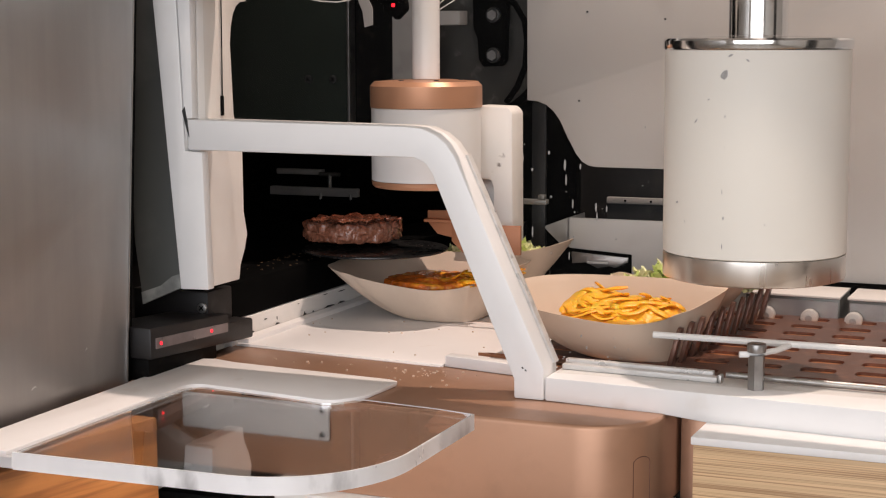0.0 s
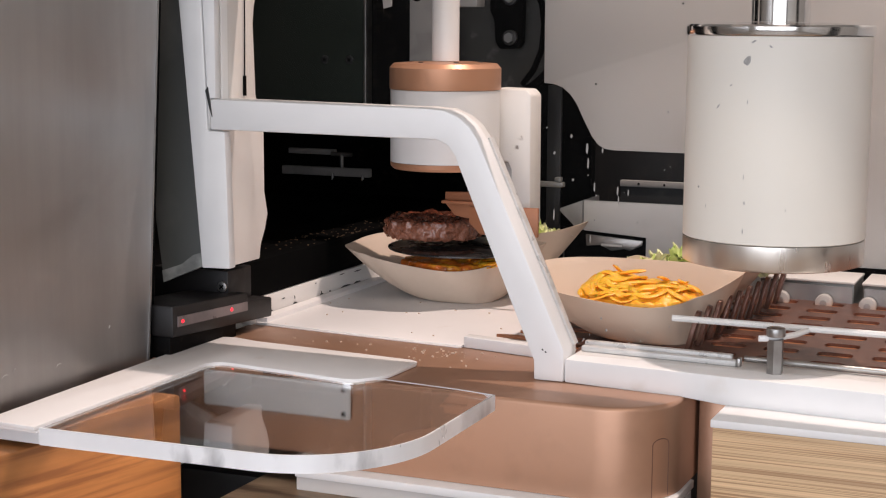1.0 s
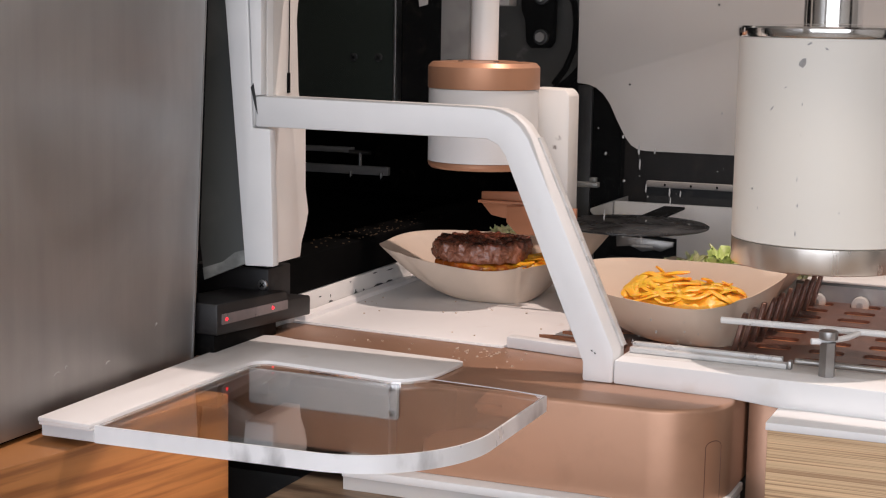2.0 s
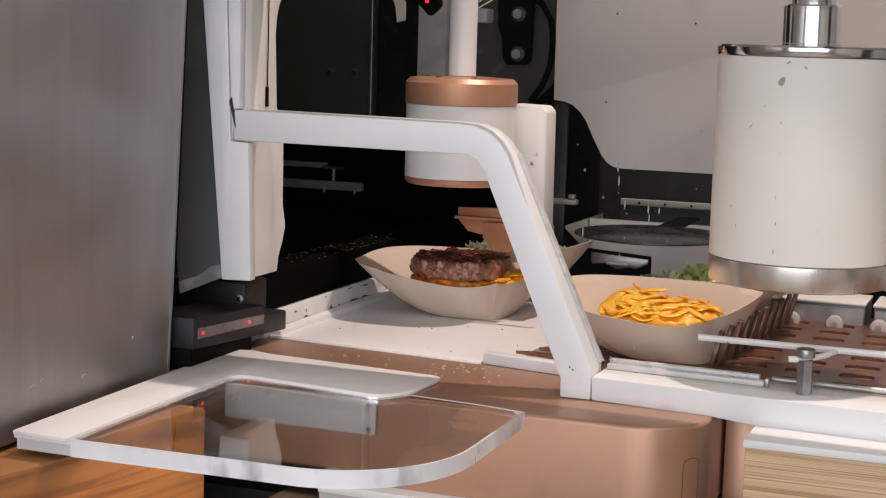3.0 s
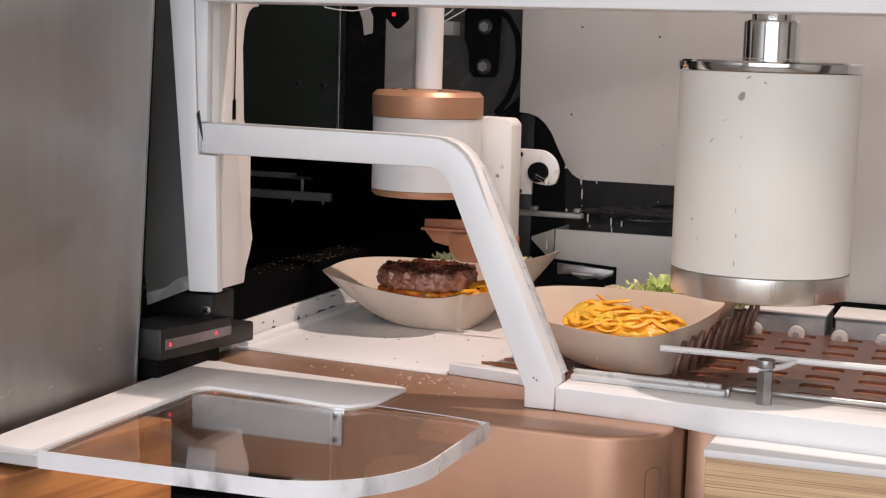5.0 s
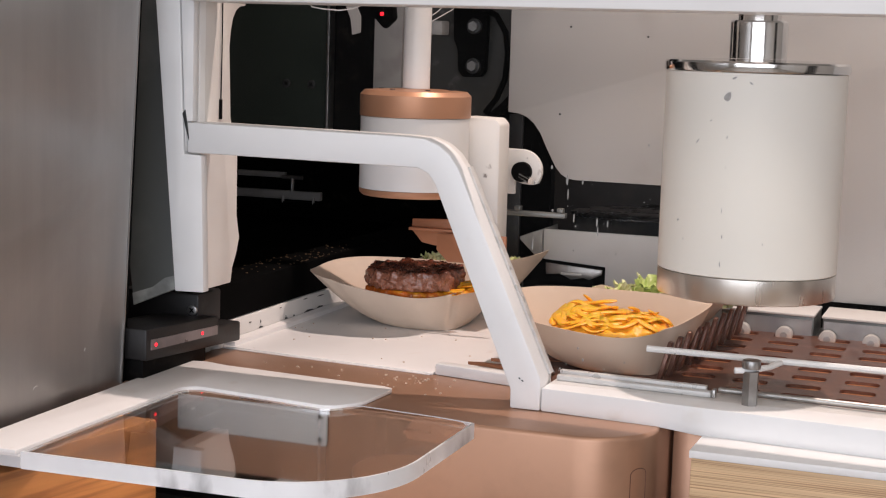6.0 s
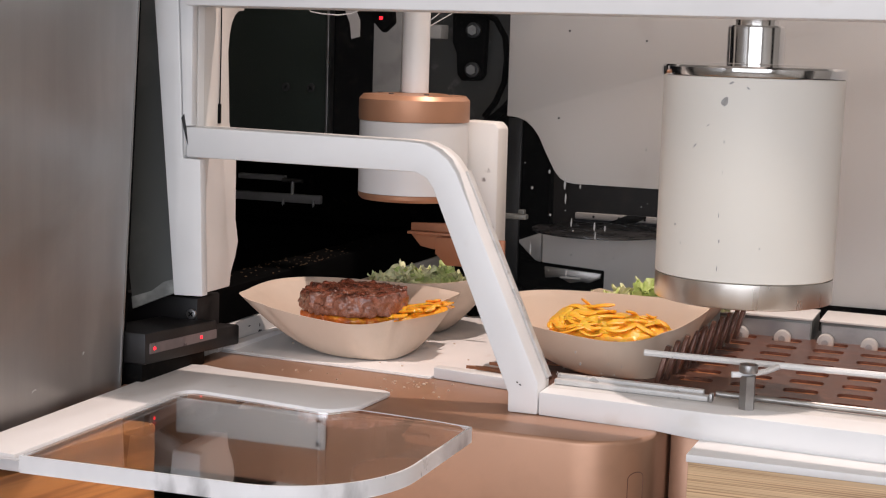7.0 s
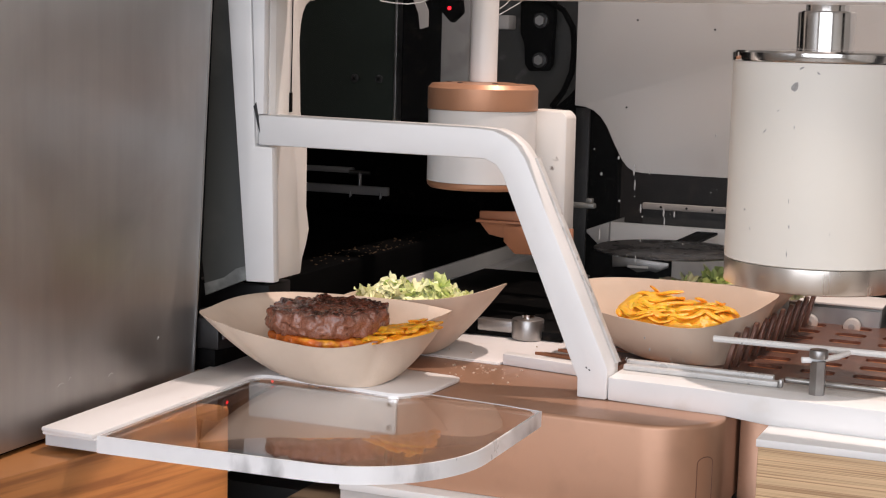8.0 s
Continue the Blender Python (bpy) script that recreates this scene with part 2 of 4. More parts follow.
def bevelled(bm, width, seg=2, edges=None):
    if width > 0:
        bmesh.ops.bevel(bm, geom=edges or [e for e in bm.edges if e.calc_face_angle(0) > 0.6], offset=width, segments=seg, affect="EDGES", profile=0.5)
    return bm


def box(x0, x1, y0, y1, z0, z1, bevel=0.0, seg=2):
    bm = bmesh.new()
    bmesh.ops.create_cube(bm, size=1)
    for v in bm.verts:
        v.co = ((x0 + x1) / 2 + v.co.x * (x1 - x0), (y0 + y1) / 2 + v.co.y * (y1 - y0), (z0 + z1) / 2 + v.co.z * (z1 - z0))
    return bevelled(bm, bevel, seg)


def join(*bms):
    out = bmesh.new()
    for bm in bms:
        me = bpy.data.meshes.new("joined")
        bm.to_mesh(me)
        bm.free()
        out.from_mesh(me)
        bpy.data.meshes.remove(me)
    return out


def prism(points, lo, hi, axis="z", bevel=0.0, seg=2):
    """An extruded polygon: in plan (axis z), in elevation (axis y, points x z) or in side view (axis x, points y z)."""
    bm = bmesh.new()
    put = {"z": lambda p, h: (p[0], p[1], h), "y": lambda p, h: (p[0], h, p[1]), "x": lambda p, h: (h, p[0], p[1])}[axis]
    a, b = [bm.verts.new(put(p, lo)) for p in points], [bm.verts.new(put(p, hi)) for p in points]
    bm.faces.new(a)
    bm.faces.new(b[::-1])
    for i in range(len(points)):
        j = (i + 1) % len(points)
        bm.faces.new((a[j], a[i], b[i], b[j]))
    bmesh.ops.recalc_face_normals(bm, faces=bm.faces)
    return bevelled(bm, bevel, seg)


def arc(cx, cy, r, a0, a1, n=8):
    return [(cx + r * math.cos(radians(a0 + (a1 - a0) * i / n)), cy + r * math.sin(radians(a0 + (a1 - a0) * i / n))) for i in range(n + 1)]


def lathe(profile, cx=0.0, cy=0.0, seg=64):
    """Turned body from (radius, z) pairs; closes at radius 0."""
    bm = bmesh.new()
    rings = []
    for r, z in profile:
        rings.append([bm.verts.new((cx, cy, z))] if r < 1e-6 else [bm.verts.new((cx + r * math.cos(2 * math.pi * i / seg), cy + r * math.sin(2 * math.pi * i / seg), z)) for i in range(seg)])
    for a, b in zip(rings, rings[1:]):
        for i in range(seg):
            j = (i + 1) % seg
            f = [a[i % len(a)], a[j % len(a)], b[j % len(b)], b[i % len(b)]]
            f = list(dict.fromkeys(f))
            if len(f) > 2:
                bm.faces.new(f)
    return bm


def rod(p, q, r, seg=16, r2=None):
    bm = bmesh.new()
    p, q = Vector(p), Vector(q)
    bmesh.ops.create_cone(bm, cap_ends=True, segments=seg, radius1=r, radius2=r if r2 is None else r2, depth=(q - p).length)
    bmesh.ops.transform(bm, verts=bm.verts, matrix=Matrix.Translation((p + q) / 2) @ (q - p).to_track_quat("Z", "Y").to_matrix().to_4x4())
    return bm


def wire(points, r, seg=8):
    bm = bmesh.new()
    pts = [Vector(p) for p in points]
    rings = []
    for i, p in enumerate(pts):
        d = (pts[min(i + 1, len(pts) - 1)] - pts[max(i - 1, 0)]).normalized()
        u = d.orthogonal().normalized() if not rings else (rings[-1][1] - d * rings[-1][1].dot(d)).normalized()
        w = d.cross(u)
        rings.append(([bm.verts.new(p + r * (u * math.cos(2 * math.pi * k / seg) + w * math.sin(2 * math.pi * k / seg))) for k in range(seg)], u))
    for (a, _), (b, _) in zip(rings, rings[1:]):
        for k in range(seg):
            bm.faces.new((a[k], a[(k + 1) % seg], b[(k + 1) % seg], b[k]))
    bm.faces.new(rings[0][0][::-1])
    bm.faces.new(rings[-1][0])
    return bm


def screw(parent, p, r, direction=(0, -1, 0), name="screw", mat=None):
    d = Vector(direction)
    p = Vector(p)
    head = part(name, bevelled(rod(p, p + d * r * 0.6, r, 20), r * 0.2, 2), mat or GREY_STEEL, parent)
    a = p + d * r * 0.62
    u = d.orthogonal().normalized()
    w = d.cross(u)
    cross = join(rod(a - u * r * 0.55, a + u * r * 0.55, r * 0.13, 6), rod(a - w * r * 0.55, a + w * r * 0.55, r * 0.13, 6))
    part("cross_slot", cross, BLACK, head)
    return head


# ---------------------------------------------------------------- the shop round the machine
# assumed room shell, mostly unseen, added to enclose the machine and bounce light
solid("floor", box(-3.2, 3.2, -4.6, 1.6, -1.0, -0.95), FLOOR_TILE, "brown tiled shop floor", "floor", kind="structure")
solid("ceiling", box(-3.2, 3.2, -4.6, 1.6, 1.9, 1.95), WALL_PAINT, "plain pale shop ceiling", "ceiling", kind="structure")
solid("wall_left", box(-3.3, -3.2, -4.6, 1.6, -0.95, 1.9), WALL_PAINT, "plain pale shop wall", "wall", kind="structure")
solid("wall_right", box(3.2, 3.3, -4.6, 1.6, -0.95, 1.9), WALL_PAINT, "plain pale shop wall", "wall", kind="structure")
solid("wall_back", box(-3.2, 3.2, 1.6, 1.7, -0.95, 1.9), WALL_PAINT, "plain pale wall behind the machine", "wall", kind="structure")
solid("wall_front", join(box(-3.2, -1.4, -4.7, -4.6, -0.95, 1.9), box(2.6, 3.2, -4.7, -4.6, -0.95, 1.9), box(-1.4, 2.6, -4.7, -4.6, -0.95, -0.6), box(-1.4, 2.6, -4.7, -4.6, 1.7, 1.9)), WALL_PAINT, "unseen front wall with a wide opening", "wall", kind="structure")

# ---------------------------------------------------------------- white front frame
frame_thing = thing("bent_guard_barrier", "white powder-coated metal frame with a bent sloping bar", "barrier", at=(-0.0100, 0.0345, -0.0085))
frame_thing.scale = (1.025, 1.025, 1.025)


def skewed(bm, slope):
    """Turn a long part slightly in plan."""
    for v in bm.verts:
        v.co.y += slope * v.co.x
    return bm


# bent bar: level run, rounded bend, slope down to the rail
outer = [(-0.372, 0.2605), (-0.140, 0.2578), (-0.121, 0.2565), (-0.107, 0.2510), (-0.096, 0.2425), (-0.0875, 0.2310), (0.0, 0.040), (0.0, 0.0101)]
inner = [(-0.029, 0.0101), (-0.0293, 0.028), (-0.1055, 0.2035), (-0.110, 0.2145), (-0.117, 0.2240), (-0.128, 0.2290), (-0.372, 0.2305)]
part("bent_bar", prism(outer + inner, 0.0, 0.037, "y", 0.0018), WHITE, frame_thing)
# upright post with its deep side cheek
part("post_front", prism([(-0.389, 0.60), (-0.3655, 0.60), (-0.3655, 0.2615), (-0.3720, 0.2615), (-0.3735, 0.2315)], -0.001, 0.010, "y", 0.001), WHITE, frame_thing)
part("post_side", prism([(-0.4275, 0.60), (-0.391, 0.60), (-0.3755, 0.2315), (-0.3755, 0.2290), (-0.356, 0.2285), (-0.352, 0.092), (-0.384, 0.091)], 0.0, 0.012, "y", 0.0012), WHITE, frame_thing)
cheek = [(0.0125, 0.60), (0.075, 0.60), (0.110, 0.3775), (0.098, 0.3765), (0.089, 0.3720), (0.0825, 0.3640), (0.078, 0.3520), (0.0755, 0.335), (0.080, 0.262), (0.096, 0.222), (0.0965, 0.160), (0.103, 0.136), (0.097, 0.120), (0.088, 0.105), (0.085, 0.090), (0.0125, 0.090)]
part("post_cheek", prism(cheek, -0.384, -0.3655, "x", 0.0015), WORN_WHITE, frame_thing, "chipped white side cheek")
part("cable_slot", prism([(0.053, 0.262), (0.058, 0.262), (0.058, 0.282), (0.053, 0.282)], -0.3654, -0.3640, "x"), BLACK, frame_thing)
part("black_wire", wire([(-0.3645, 0.0555, 0.282), (-0.364, 0.0555, 0.33), (-0.364, 0.056, 0.40), (-0.364, 0.056, 0.55)], 0.0007), BLACK, frame_thing)
part("front_rail", skewed(prism([(0.0008, 0.0100), (0.113, 0.0090), (0.148, 0.0062), (0.264, 0.0010), (1.2, -0.030), (1.2, 0.0320), (0.0008, 0.0320)], 0.001, 0.072, "y", 0.0015), -0.070), WHITE, frame_thing)
part("top_beam", skewed(box(-0.36, 1.2, -0.044, 0.032, 0.3785, 0.47, 0.002), -0.05), WHITE, frame_thing)
part("mark", prism([(-0.3765, 0.269), (-0.3735, 0.273), (-0.3715, 0.262), (-0.3690, 0.243), (-0.3715, 0.250)], -0.0018, -0.0009, "y"), DARK, frame_thing, "chipped dark spot")
# clear splash pane held by the bent bar
shield = thing("clear_splash_pane", "clear splashed plastic pane held by the bent bar", "splash guard", at=(-0.0100, 0.0345, -0.0085))
shield.scale = (1.025, 1.025, 1.025)
pane_edge = [(-0.3645, 0.2485), (-0.130, 0.2455), (-0.112, 0.2395), (-0.099, 0.2240), (-0.0160, 0.0400), (-0.0140, 0.0305), (1.0, 0.0305), (1.0, 0.520), (-0.3645, 0.520)]
pane = part("pane", prism(pane_edge, 0.0220, 0.0250, "y"), SPLASHED, shield, smooth=0)
pane.visible_shadow = False
part("edge_strip", prism([(-0.0880, 0.2305), (-0.0850, 0.2310), (0.0024, 0.0412), (-0.0010, 0.0402)], 0.0256, 0.0364, "y", 0.0004), FROST, shield, "scuffed clear edge strip")
drops = thing("dried_splashes", "dried whitish drips and specks on the clear pane", "splashes", at=(-0.0100, 0.0345, -0.0085))
drops.scale = (1.025, 1.025, 1.025)


def splash(x, z, w, h):
    rim = [(x + w * math.cos(a * 0.7) * (1 + 0.25 * math.sin(3 * a)), z + h * math.sin(a * 0.7)) for a in range(9)]
    part("splash", prism(rim, 0.0212, 0.0219, "y"), DROP, drops)


for x, z, w, h in ((0.0118, 0.2245, 0.0017, 0.006), (0.0130, 0.2110, 0.0012, 0.006), (0.0265, 0.2234, 0.0013, 0.003), (0.0195, 0.1895, 0.0011, 0.005), (0.0415, 0.1870, 0.0013, 0.005), (0.0425, 0.1785, 0.0009, 0.005), (0.0515, 0.1860, 0.0011, 0.0035), (0.0165, 0.1417, 0.0008, 0.0045), (-0.0034, 0.2353, 0.0015, 0.0022), (-0.0195, 0.2194, 0.0016, 0.0018), (-0.0190, 0.1623, 0.001, 0.006), (-0.0013, 0.1952, 0.0018, 0.0014)):
    splash(x, z, w * 0.6, h * 0.85)
spray = random.Random(9)
for i in range(36):
    lo = i < 20
    x, z = (spray.uniform(0.0, 0.12), abs(spray.gauss(0.044, 0.016)) + 0.010) if lo else (spray.gauss(0.03, 0.05), spray.gauss(0.185, 0.035))
    if z < 0.034 or x < -0.075 + max(0.0, (0.21 - z)) * 0.46:
        continue
    r = spray.uniform(0.0002, 0.0008)
    splash(x, z, r, r * spray.uniform(0.8, 2.2))

chips = thing("paint_chip_pair", "two tiny dark chips on the white bar foot", "paint chips", at=(-0.0100, 0.0345, -0.0085))
chips.scale = (1.025, 1.025, 1.025)
for x, z in ((-0.0215, 0.0395), (-0.0185, 0.0375)):
    part("chip", prism([(x, z), (x + 0.0013, z - 0.0012), (x + 0.0022, z - 0.0010), (x + 0.0012, z + 0.0006)], -0.0006, 0.0002, "y"), DARK, chips)

channel = thing("clear_channel", "low scuffed clear plastic channel on the white rail", "channel", at=(-0.0100, 0.0345, -0.0085))
channel.scale = (1.025, 1.025, 1.025)
part("clear_bar", skewed(box(0.004, 0.152, 0.040, 0.0495, 0.0322, 0.0375, 0.0012), -0.05), FROST, channel, "scuffed clear strip")
part("rear_strip", skewed(box(0.004, 0.146, 0.0505, 0.058, 0.0322, 0.0405, 0.001), -0.05), FROST, channel)
part("end_stop", skewed(box(0.1525, 0.156, 0.040, 0.0495, 0.0322, 0.0400, 0.0008), -0.05), GREY_STEEL, channel)
kerb = solid("white_kerb_bar", prism([(-0.157, 0.1455), (-0.030, 0.1210), (-0.030, 0.1370), (-0.157, 0.1615)], 0.0017, 0.0135, "z", 0.0012), WHITE, "low white bar at the end of the tray", "bar")

# ---------------------------------------------------------------- steel cabinet and sensor
steel = thing("steel_cabinet", "tall brushed stainless steel cabinet with smudges", "cabinet")
part("steel_body", prism([(-1.05, -0.012), (-0.0465, -0.012), (-0.0445, 0.02), (0.0, 0.58), (0.0, 1.2), (-1.05, 1.2)], -1.3, -0.4165, "x", 0.002), STEEL, steel)
part("bright_hem", prism([(-0.0486, -0.012), (-0.0468, -0.012), (-0.0448, 0.02), (-0.0003, 0.58), (-0.0003, 1.2), (-0.0018, 1.2), (-0.0018, 0.58), (-0.0466, 0.02)], -0.4164, -0.4157, "x"), GREY_STEEL, steel, "bright folded steel hem")
part("black_gasket", prism([(-0.045, -0.012), (-0.035, -0.012), (0.010, 0.58), (0.010, 1.2), (0.0005, 1.2), (0.0005, 0.58)], -0.46, -0.4205, "x"), BLACK, steel)
# solid black strip drawn as the shade below the plinth
part("plinth_shade_strip", box(-1.28, -0.424, -1.02, -0.04, -0.0155, -0.0125), BLACK, steel)
for y, z, w in ((-0.268, 0.031, 0.005), (-0.255, 0.034, 0.002), (-0.192, 0.026, 0.004), (-0.112, 0.047, 0.0015)):
    part("scratch", prism([(y - w, z - 0.0008), (y - w * 0.2, z + 0.0010), (y + w, z + 0.0006), (y + w * 0.3, z + 0.0022), (y - w * 0.6, z + 0.0012)], -0.4166, -0.4162, "x"), COVER_GREY, steel, "pale dried streak")
door = thing("inner_door", "grey tinted inner door with a whitish dirty lower edge", "door panel", at=(-0.0100, 0.0345, -0.0085))
door.scale = (1.025, 1.025, 1.025)
part("door_panel", prism([(-0.449, 0.0670), (-0.386, 0.0935), (-0.386, 0.70), (-0.452, 0.70), (-0.4585, 0.30), (-0.4575, 0.133)], 0.030, 0.036, "y", 0.001), PANEL_GREY, door)
part("dirty_edge", prism([(-0.4480, 0.0675), (-0.386, 0.0940), (-0.386, 0.1120), (-0.398, 0.1030), (-0.412, 0.0985), (-0.426, 0.0880), (-0.4495, 0.0800)], 0.0280, 0.0297, "y"), DOOR_HAZE, door, "limescale band")

sensor = thing("light_sensor_bar", "black sensor bar with two glowing red points", "sensor")
part("bar", prism([(-0.034, 0.024), (0.168, 0.012), (0.168, 0.034), (0.118, 0.037), (0.115, 0.047), (-0.034, 0.056)], -0.46, -0.396, "x", 0.0025), CASE_BLACK, sensor)
part("upper_block", box(-0.505, -0.4115, 0.099, 0.150, 0.036, 0.0715, 0.002), CASE_BLACK, sensor)
part("lower_block", box(-0.44, -0.402, -0.030, 0.10, 0.0, 0.024, 0.002), NEAR_BLACK, sensor)
part("lens_strip", prism([(-0.026, 0.034), (0.112, 0.028), (0.112, 0.0375), (-0.026, 0.0445)], -0.3962, -0.3948, "x"), LED_STRIP, sensor)
for y, z in ((-0.018, 0.0386), (0.078, 0.0346)):
    part("red_led", lathe([(0, 0.0), (0.0019, 0.0), (0.0015, 0.0010), (0, 0.0013)], seg=16), RED, sensor).matrix_basis = pose(-0.3948, y, z, 0, 90, 0)
screw(sensor, (-0.4175, 0.0988, 0.0545), 0.0058, mat=GREY_STEEL)
side_rail = thing("conveyor_beam", "black conveyor side beam over a scuffed white edge", "conveyor beam")
part("black_beam", box(-0.47, -0.419, 0.10, 0.95, 0.030, 0.072, 0.003), BLACK, side_rail)
part("white_edge", box(-0.43, -0.4185, 0.16, 0.95, -0.004, 0.0295, 0.0015), WORN_WHITE, side_rail)
for k, (y, z, w, h) in enumerate(((0.235, 0.020, 0.006, 0.0015), (0.262, 0.017, 0.0015, 0.004), (0.315, 0.0255, 0.004, 0.0012), (0.33, 0.012, 0.0015, 0.004), (0.385, 0.0265, 0.012, 0.0012), (0.43, 0.0245, 0.018, 0.0015), (0.41, 0.008, 0.004, 0.0022))):
    w, h = w * 0.6, h * 0.55
    part("scuff", prism([(y - w, z), (y - w * 0.3, z + h), (y + w * 0.6, z + h * 0.6), (y + w, z - h * 0.2), (y, z - h)], -0.4184, -0.4180, "x"), DARK, side_rail)
part("inner_lip", box(-0.4180, -0.4035, 0.170, 0.95, 0.0010, 0.0095, 0.0012), TRAY_WHITE, side_rail)
for y, w in ((0.205, 0.003), (0.262, 0.005), (0.330, 0.004), (0.352, 0.002), (0.395, 0.014), (0.428, 0.010)):
    part("scuff", prism([(y - w, 0.0096), (y - w * 0.3, 0.0118), (y + w * 0.7, 0.0110), (y + w, 0.0097)], -0.4182, -0.4176, "x"), DARK, side_rail)

# ---------------------------------------------------------------- trays, copper body, acrylic shelf
tray = thing("conveyor_tray", "white plastic conveyor tray dusted with crumbs", "tray")
part("white_plate", prism([(-0.417, 0.168), (-0.159, 0.1430), (-0.158, 0.1630), (-0.0815, 0.1485), (-0.0815, 0.40), (-0.135, 0.46), (-0.135, 0.95), (-0.417, 0.95)], -0.006, 0.004, "z", 0.001), TRAY_WHITE, tray)
part("front_lip", prism([(-0.417, 0.1675), (-0.1595, 0.1425), (-0.1595, 0.1395), (-0.417, 0.1645)], 0.0016, 0.0030, "z", 0.0005), TRAY_WHITE, tray)

copper = thing("copper_housing", "copper-coloured painted metal housing with a rounded end", "housing")
plan = [(-0.425, 0.20), (-0.425, -0.0430), (0.044, -0.0435)] + arc(0.044, 0.0215, 0.065, -90, 0, 20)[1:] + [(0.110, 0.20)]
top_body = prism(plan, -0.084, 0.0015, "z")
bevelled(top_body, 0.0040, 5, [e for e in top_body.edges if all(v.co.z > 0.001 for v in e.verts)])
part("body", top_body, COPPER, copper)
part("recess_panel", box(0.1115, 0.145, 0.074, 0.10, -0.40, -0.002, 0.001), COPPER, copper)


def on_corner(angle, z, r):
    return (0.044 + r * math.cos(radians(angle)), 0.0215 + r * math.sin(radians(angle)), z)


# arched latch cover let into the rounded corner
arch = [(-40.5 + 17.0 * (0.5 - 0.5 * math.cos(math.pi * k / 12)), -0.0345 + 0.0055 * math.sin(math.pi * k / 12)) for k in range(13)]
part("latch_groove", wire([on_corner(-40.5, -0.083, 0.0650)] + [on_corner(a, z, 0.0650) for a, z in arch] + [on_corner(-23.5, -0.083, 0.0648)], 0.00045, 6), BROWN_METAL, copper, "thin dark latch outline")
shelf = thing("lower_shelf", "white painted shelf under the copper housing", "shelf")
part("shelf_top", box(-0.245, 0.112, -0.062, 0.06, -0.0925, -0.0845, 0.001), WHITE, shelf)
# same white shelf; the grey tone puts the shade of its front into the colour
part("shaded_shelf_front", box(-0.245, 0.112, -0.058, 0.05, -0.106, -0.0928), GREY_WHITE, shelf)
solid("base_cabinet", box(-0.43, 1.2, 0.02, 0.95, -0.95, -0.126), DARK, "dark machine base cabinet", "cabinet base")

plate = thing("white_landing_plate", "white L-shaped landing plate with a rounded tongue", "plate")
lp = [(-0.4030, -0.315), (-0.3495, -0.318), (-0.3495, -0.058)] + arc(-0.332, -0.0535, 0.0175, 180, 95, 6) + [(-0.260, -0.0440), (-0.197, -0.0530), (-0.185, -0.0490), (-0.171, -0.0310), (-0.1665, -0.018), (-0.1635, 0.0400), (-0.1660, 0.0470), (-0.1750, 0.0520), (-0.360, 0.0680), (-0.388, 0.0760), (-0.4110, 0.0700)]
part("plate", prism(lp, 0.0018, 0.0057, "z", 0.001), TRAY_WHITE, plate)
part("arm_underside", box(-0.4025, -0.3500, -0.3140, -0.062, -0.0010, 0.0017, 0.0006), TRAY_WHITE, plate)
# greyer white here carries the shade under shelf and bowl
part("mounting_tab", box(-0.353, -0.193, -0.0490, -0.0440, -0.0465, -0.0120, 0.0025), GREY_WHITE, plate, "white tab under the clear shelf, greyed for its shade")
for z in (-0.0170, -0.0400):
    screw(plate, (-0.1990, -0.0490, z), 0.0030)

acrylic_plan = [(-0.3490, -0.311)] + [(-0.155 + 0.108 * math.sin(radians(a)), -0.19 - 0.1155 * math.cos(radians(a))) for a in range(0, 91, 5)] + [(-0.0485, -0.045), (-0.089, -0.037), (-0.1655, -0.0290), (-0.1715, -0.0330), (-0.1860, -0.0515), (-0.197, -0.0555), (-0.260, -0.0465), (-0.3300, -0.0385)] + arc(-0.3310, -0.0565, 0.0180, 90, 180, 5)
shelf_top = thing("acrylic_shelf", "thick clear acrylic shelf with a polished rounded corner", "shelf")
ac = part("slab", prism(acrylic_plan, -0.011, 0.003, "z", 0.0007, 1), ACRYLIC, shelf_top)
ac.visible_shadow = False
part("slab_tongue", box(-0.4020, -0.3496, -0.3110, -0.062, -0.0110, -0.0012, 0.0006, 1), EDGE, shelf_top).visible_shadow = False
rim_path = acrylic_plan[:24]
rb = bmesh.new()
lo, hi, li, hj = [], [], [], []
for k, (x, y) in enumerate(rim_path):
    (ax, ay), (bx, by) = rim_path[max(k - 1, 0)], rim_path[min(k + 1, len(rim_path) - 1)]
    d = math.hypot(bx - ax, by - ay)
    nx, ny = (by - ay) / d, (ax - bx) / d
    for ring, out, z in ((lo, 0.0006, -0.0112), (hi, 0.0006, 0.0033), (hj, -0.0016, 0.0033), (li, -0.0002, -0.0112)):
        ring.append(rb.verts.new((x + nx * out, y + ny * out, z)))
for i in range(len(rim_path) - 1):
    for a, b in ((lo, hi), (hi, hj), (hj, li), (li, lo)):
        rb.faces.new((a[i], a[i + 1], b[i + 1], b[i]))
part("sawn_edge", rb, EDGE, shelf_top, "milky edge with refracted patches put into its colour").visible_shadow = False

block = thing("wood_counter", "orange pine counter block with visible grain", "counter")
part("counter_block", prism([(-0.327, -0.130), (-0.430, -0.62), (-1.4, -0.62), (-1.4, -0.130)], -0.55, -0.0165, "z", 0.003), PINE, block)
planks = thing("rustic_plank_ledge", "weathered brown plank ledge below the machine", "ledge")
for i in range(4):
    y = -0.002 - 0.13 * i
    part("plank", box(-0.300 - 0.028 * i, 1.0, y - 0.1285, y, -0.125, -0.1065 - 0.001 * (i % 2), 0.002), RUSTIC, planks)

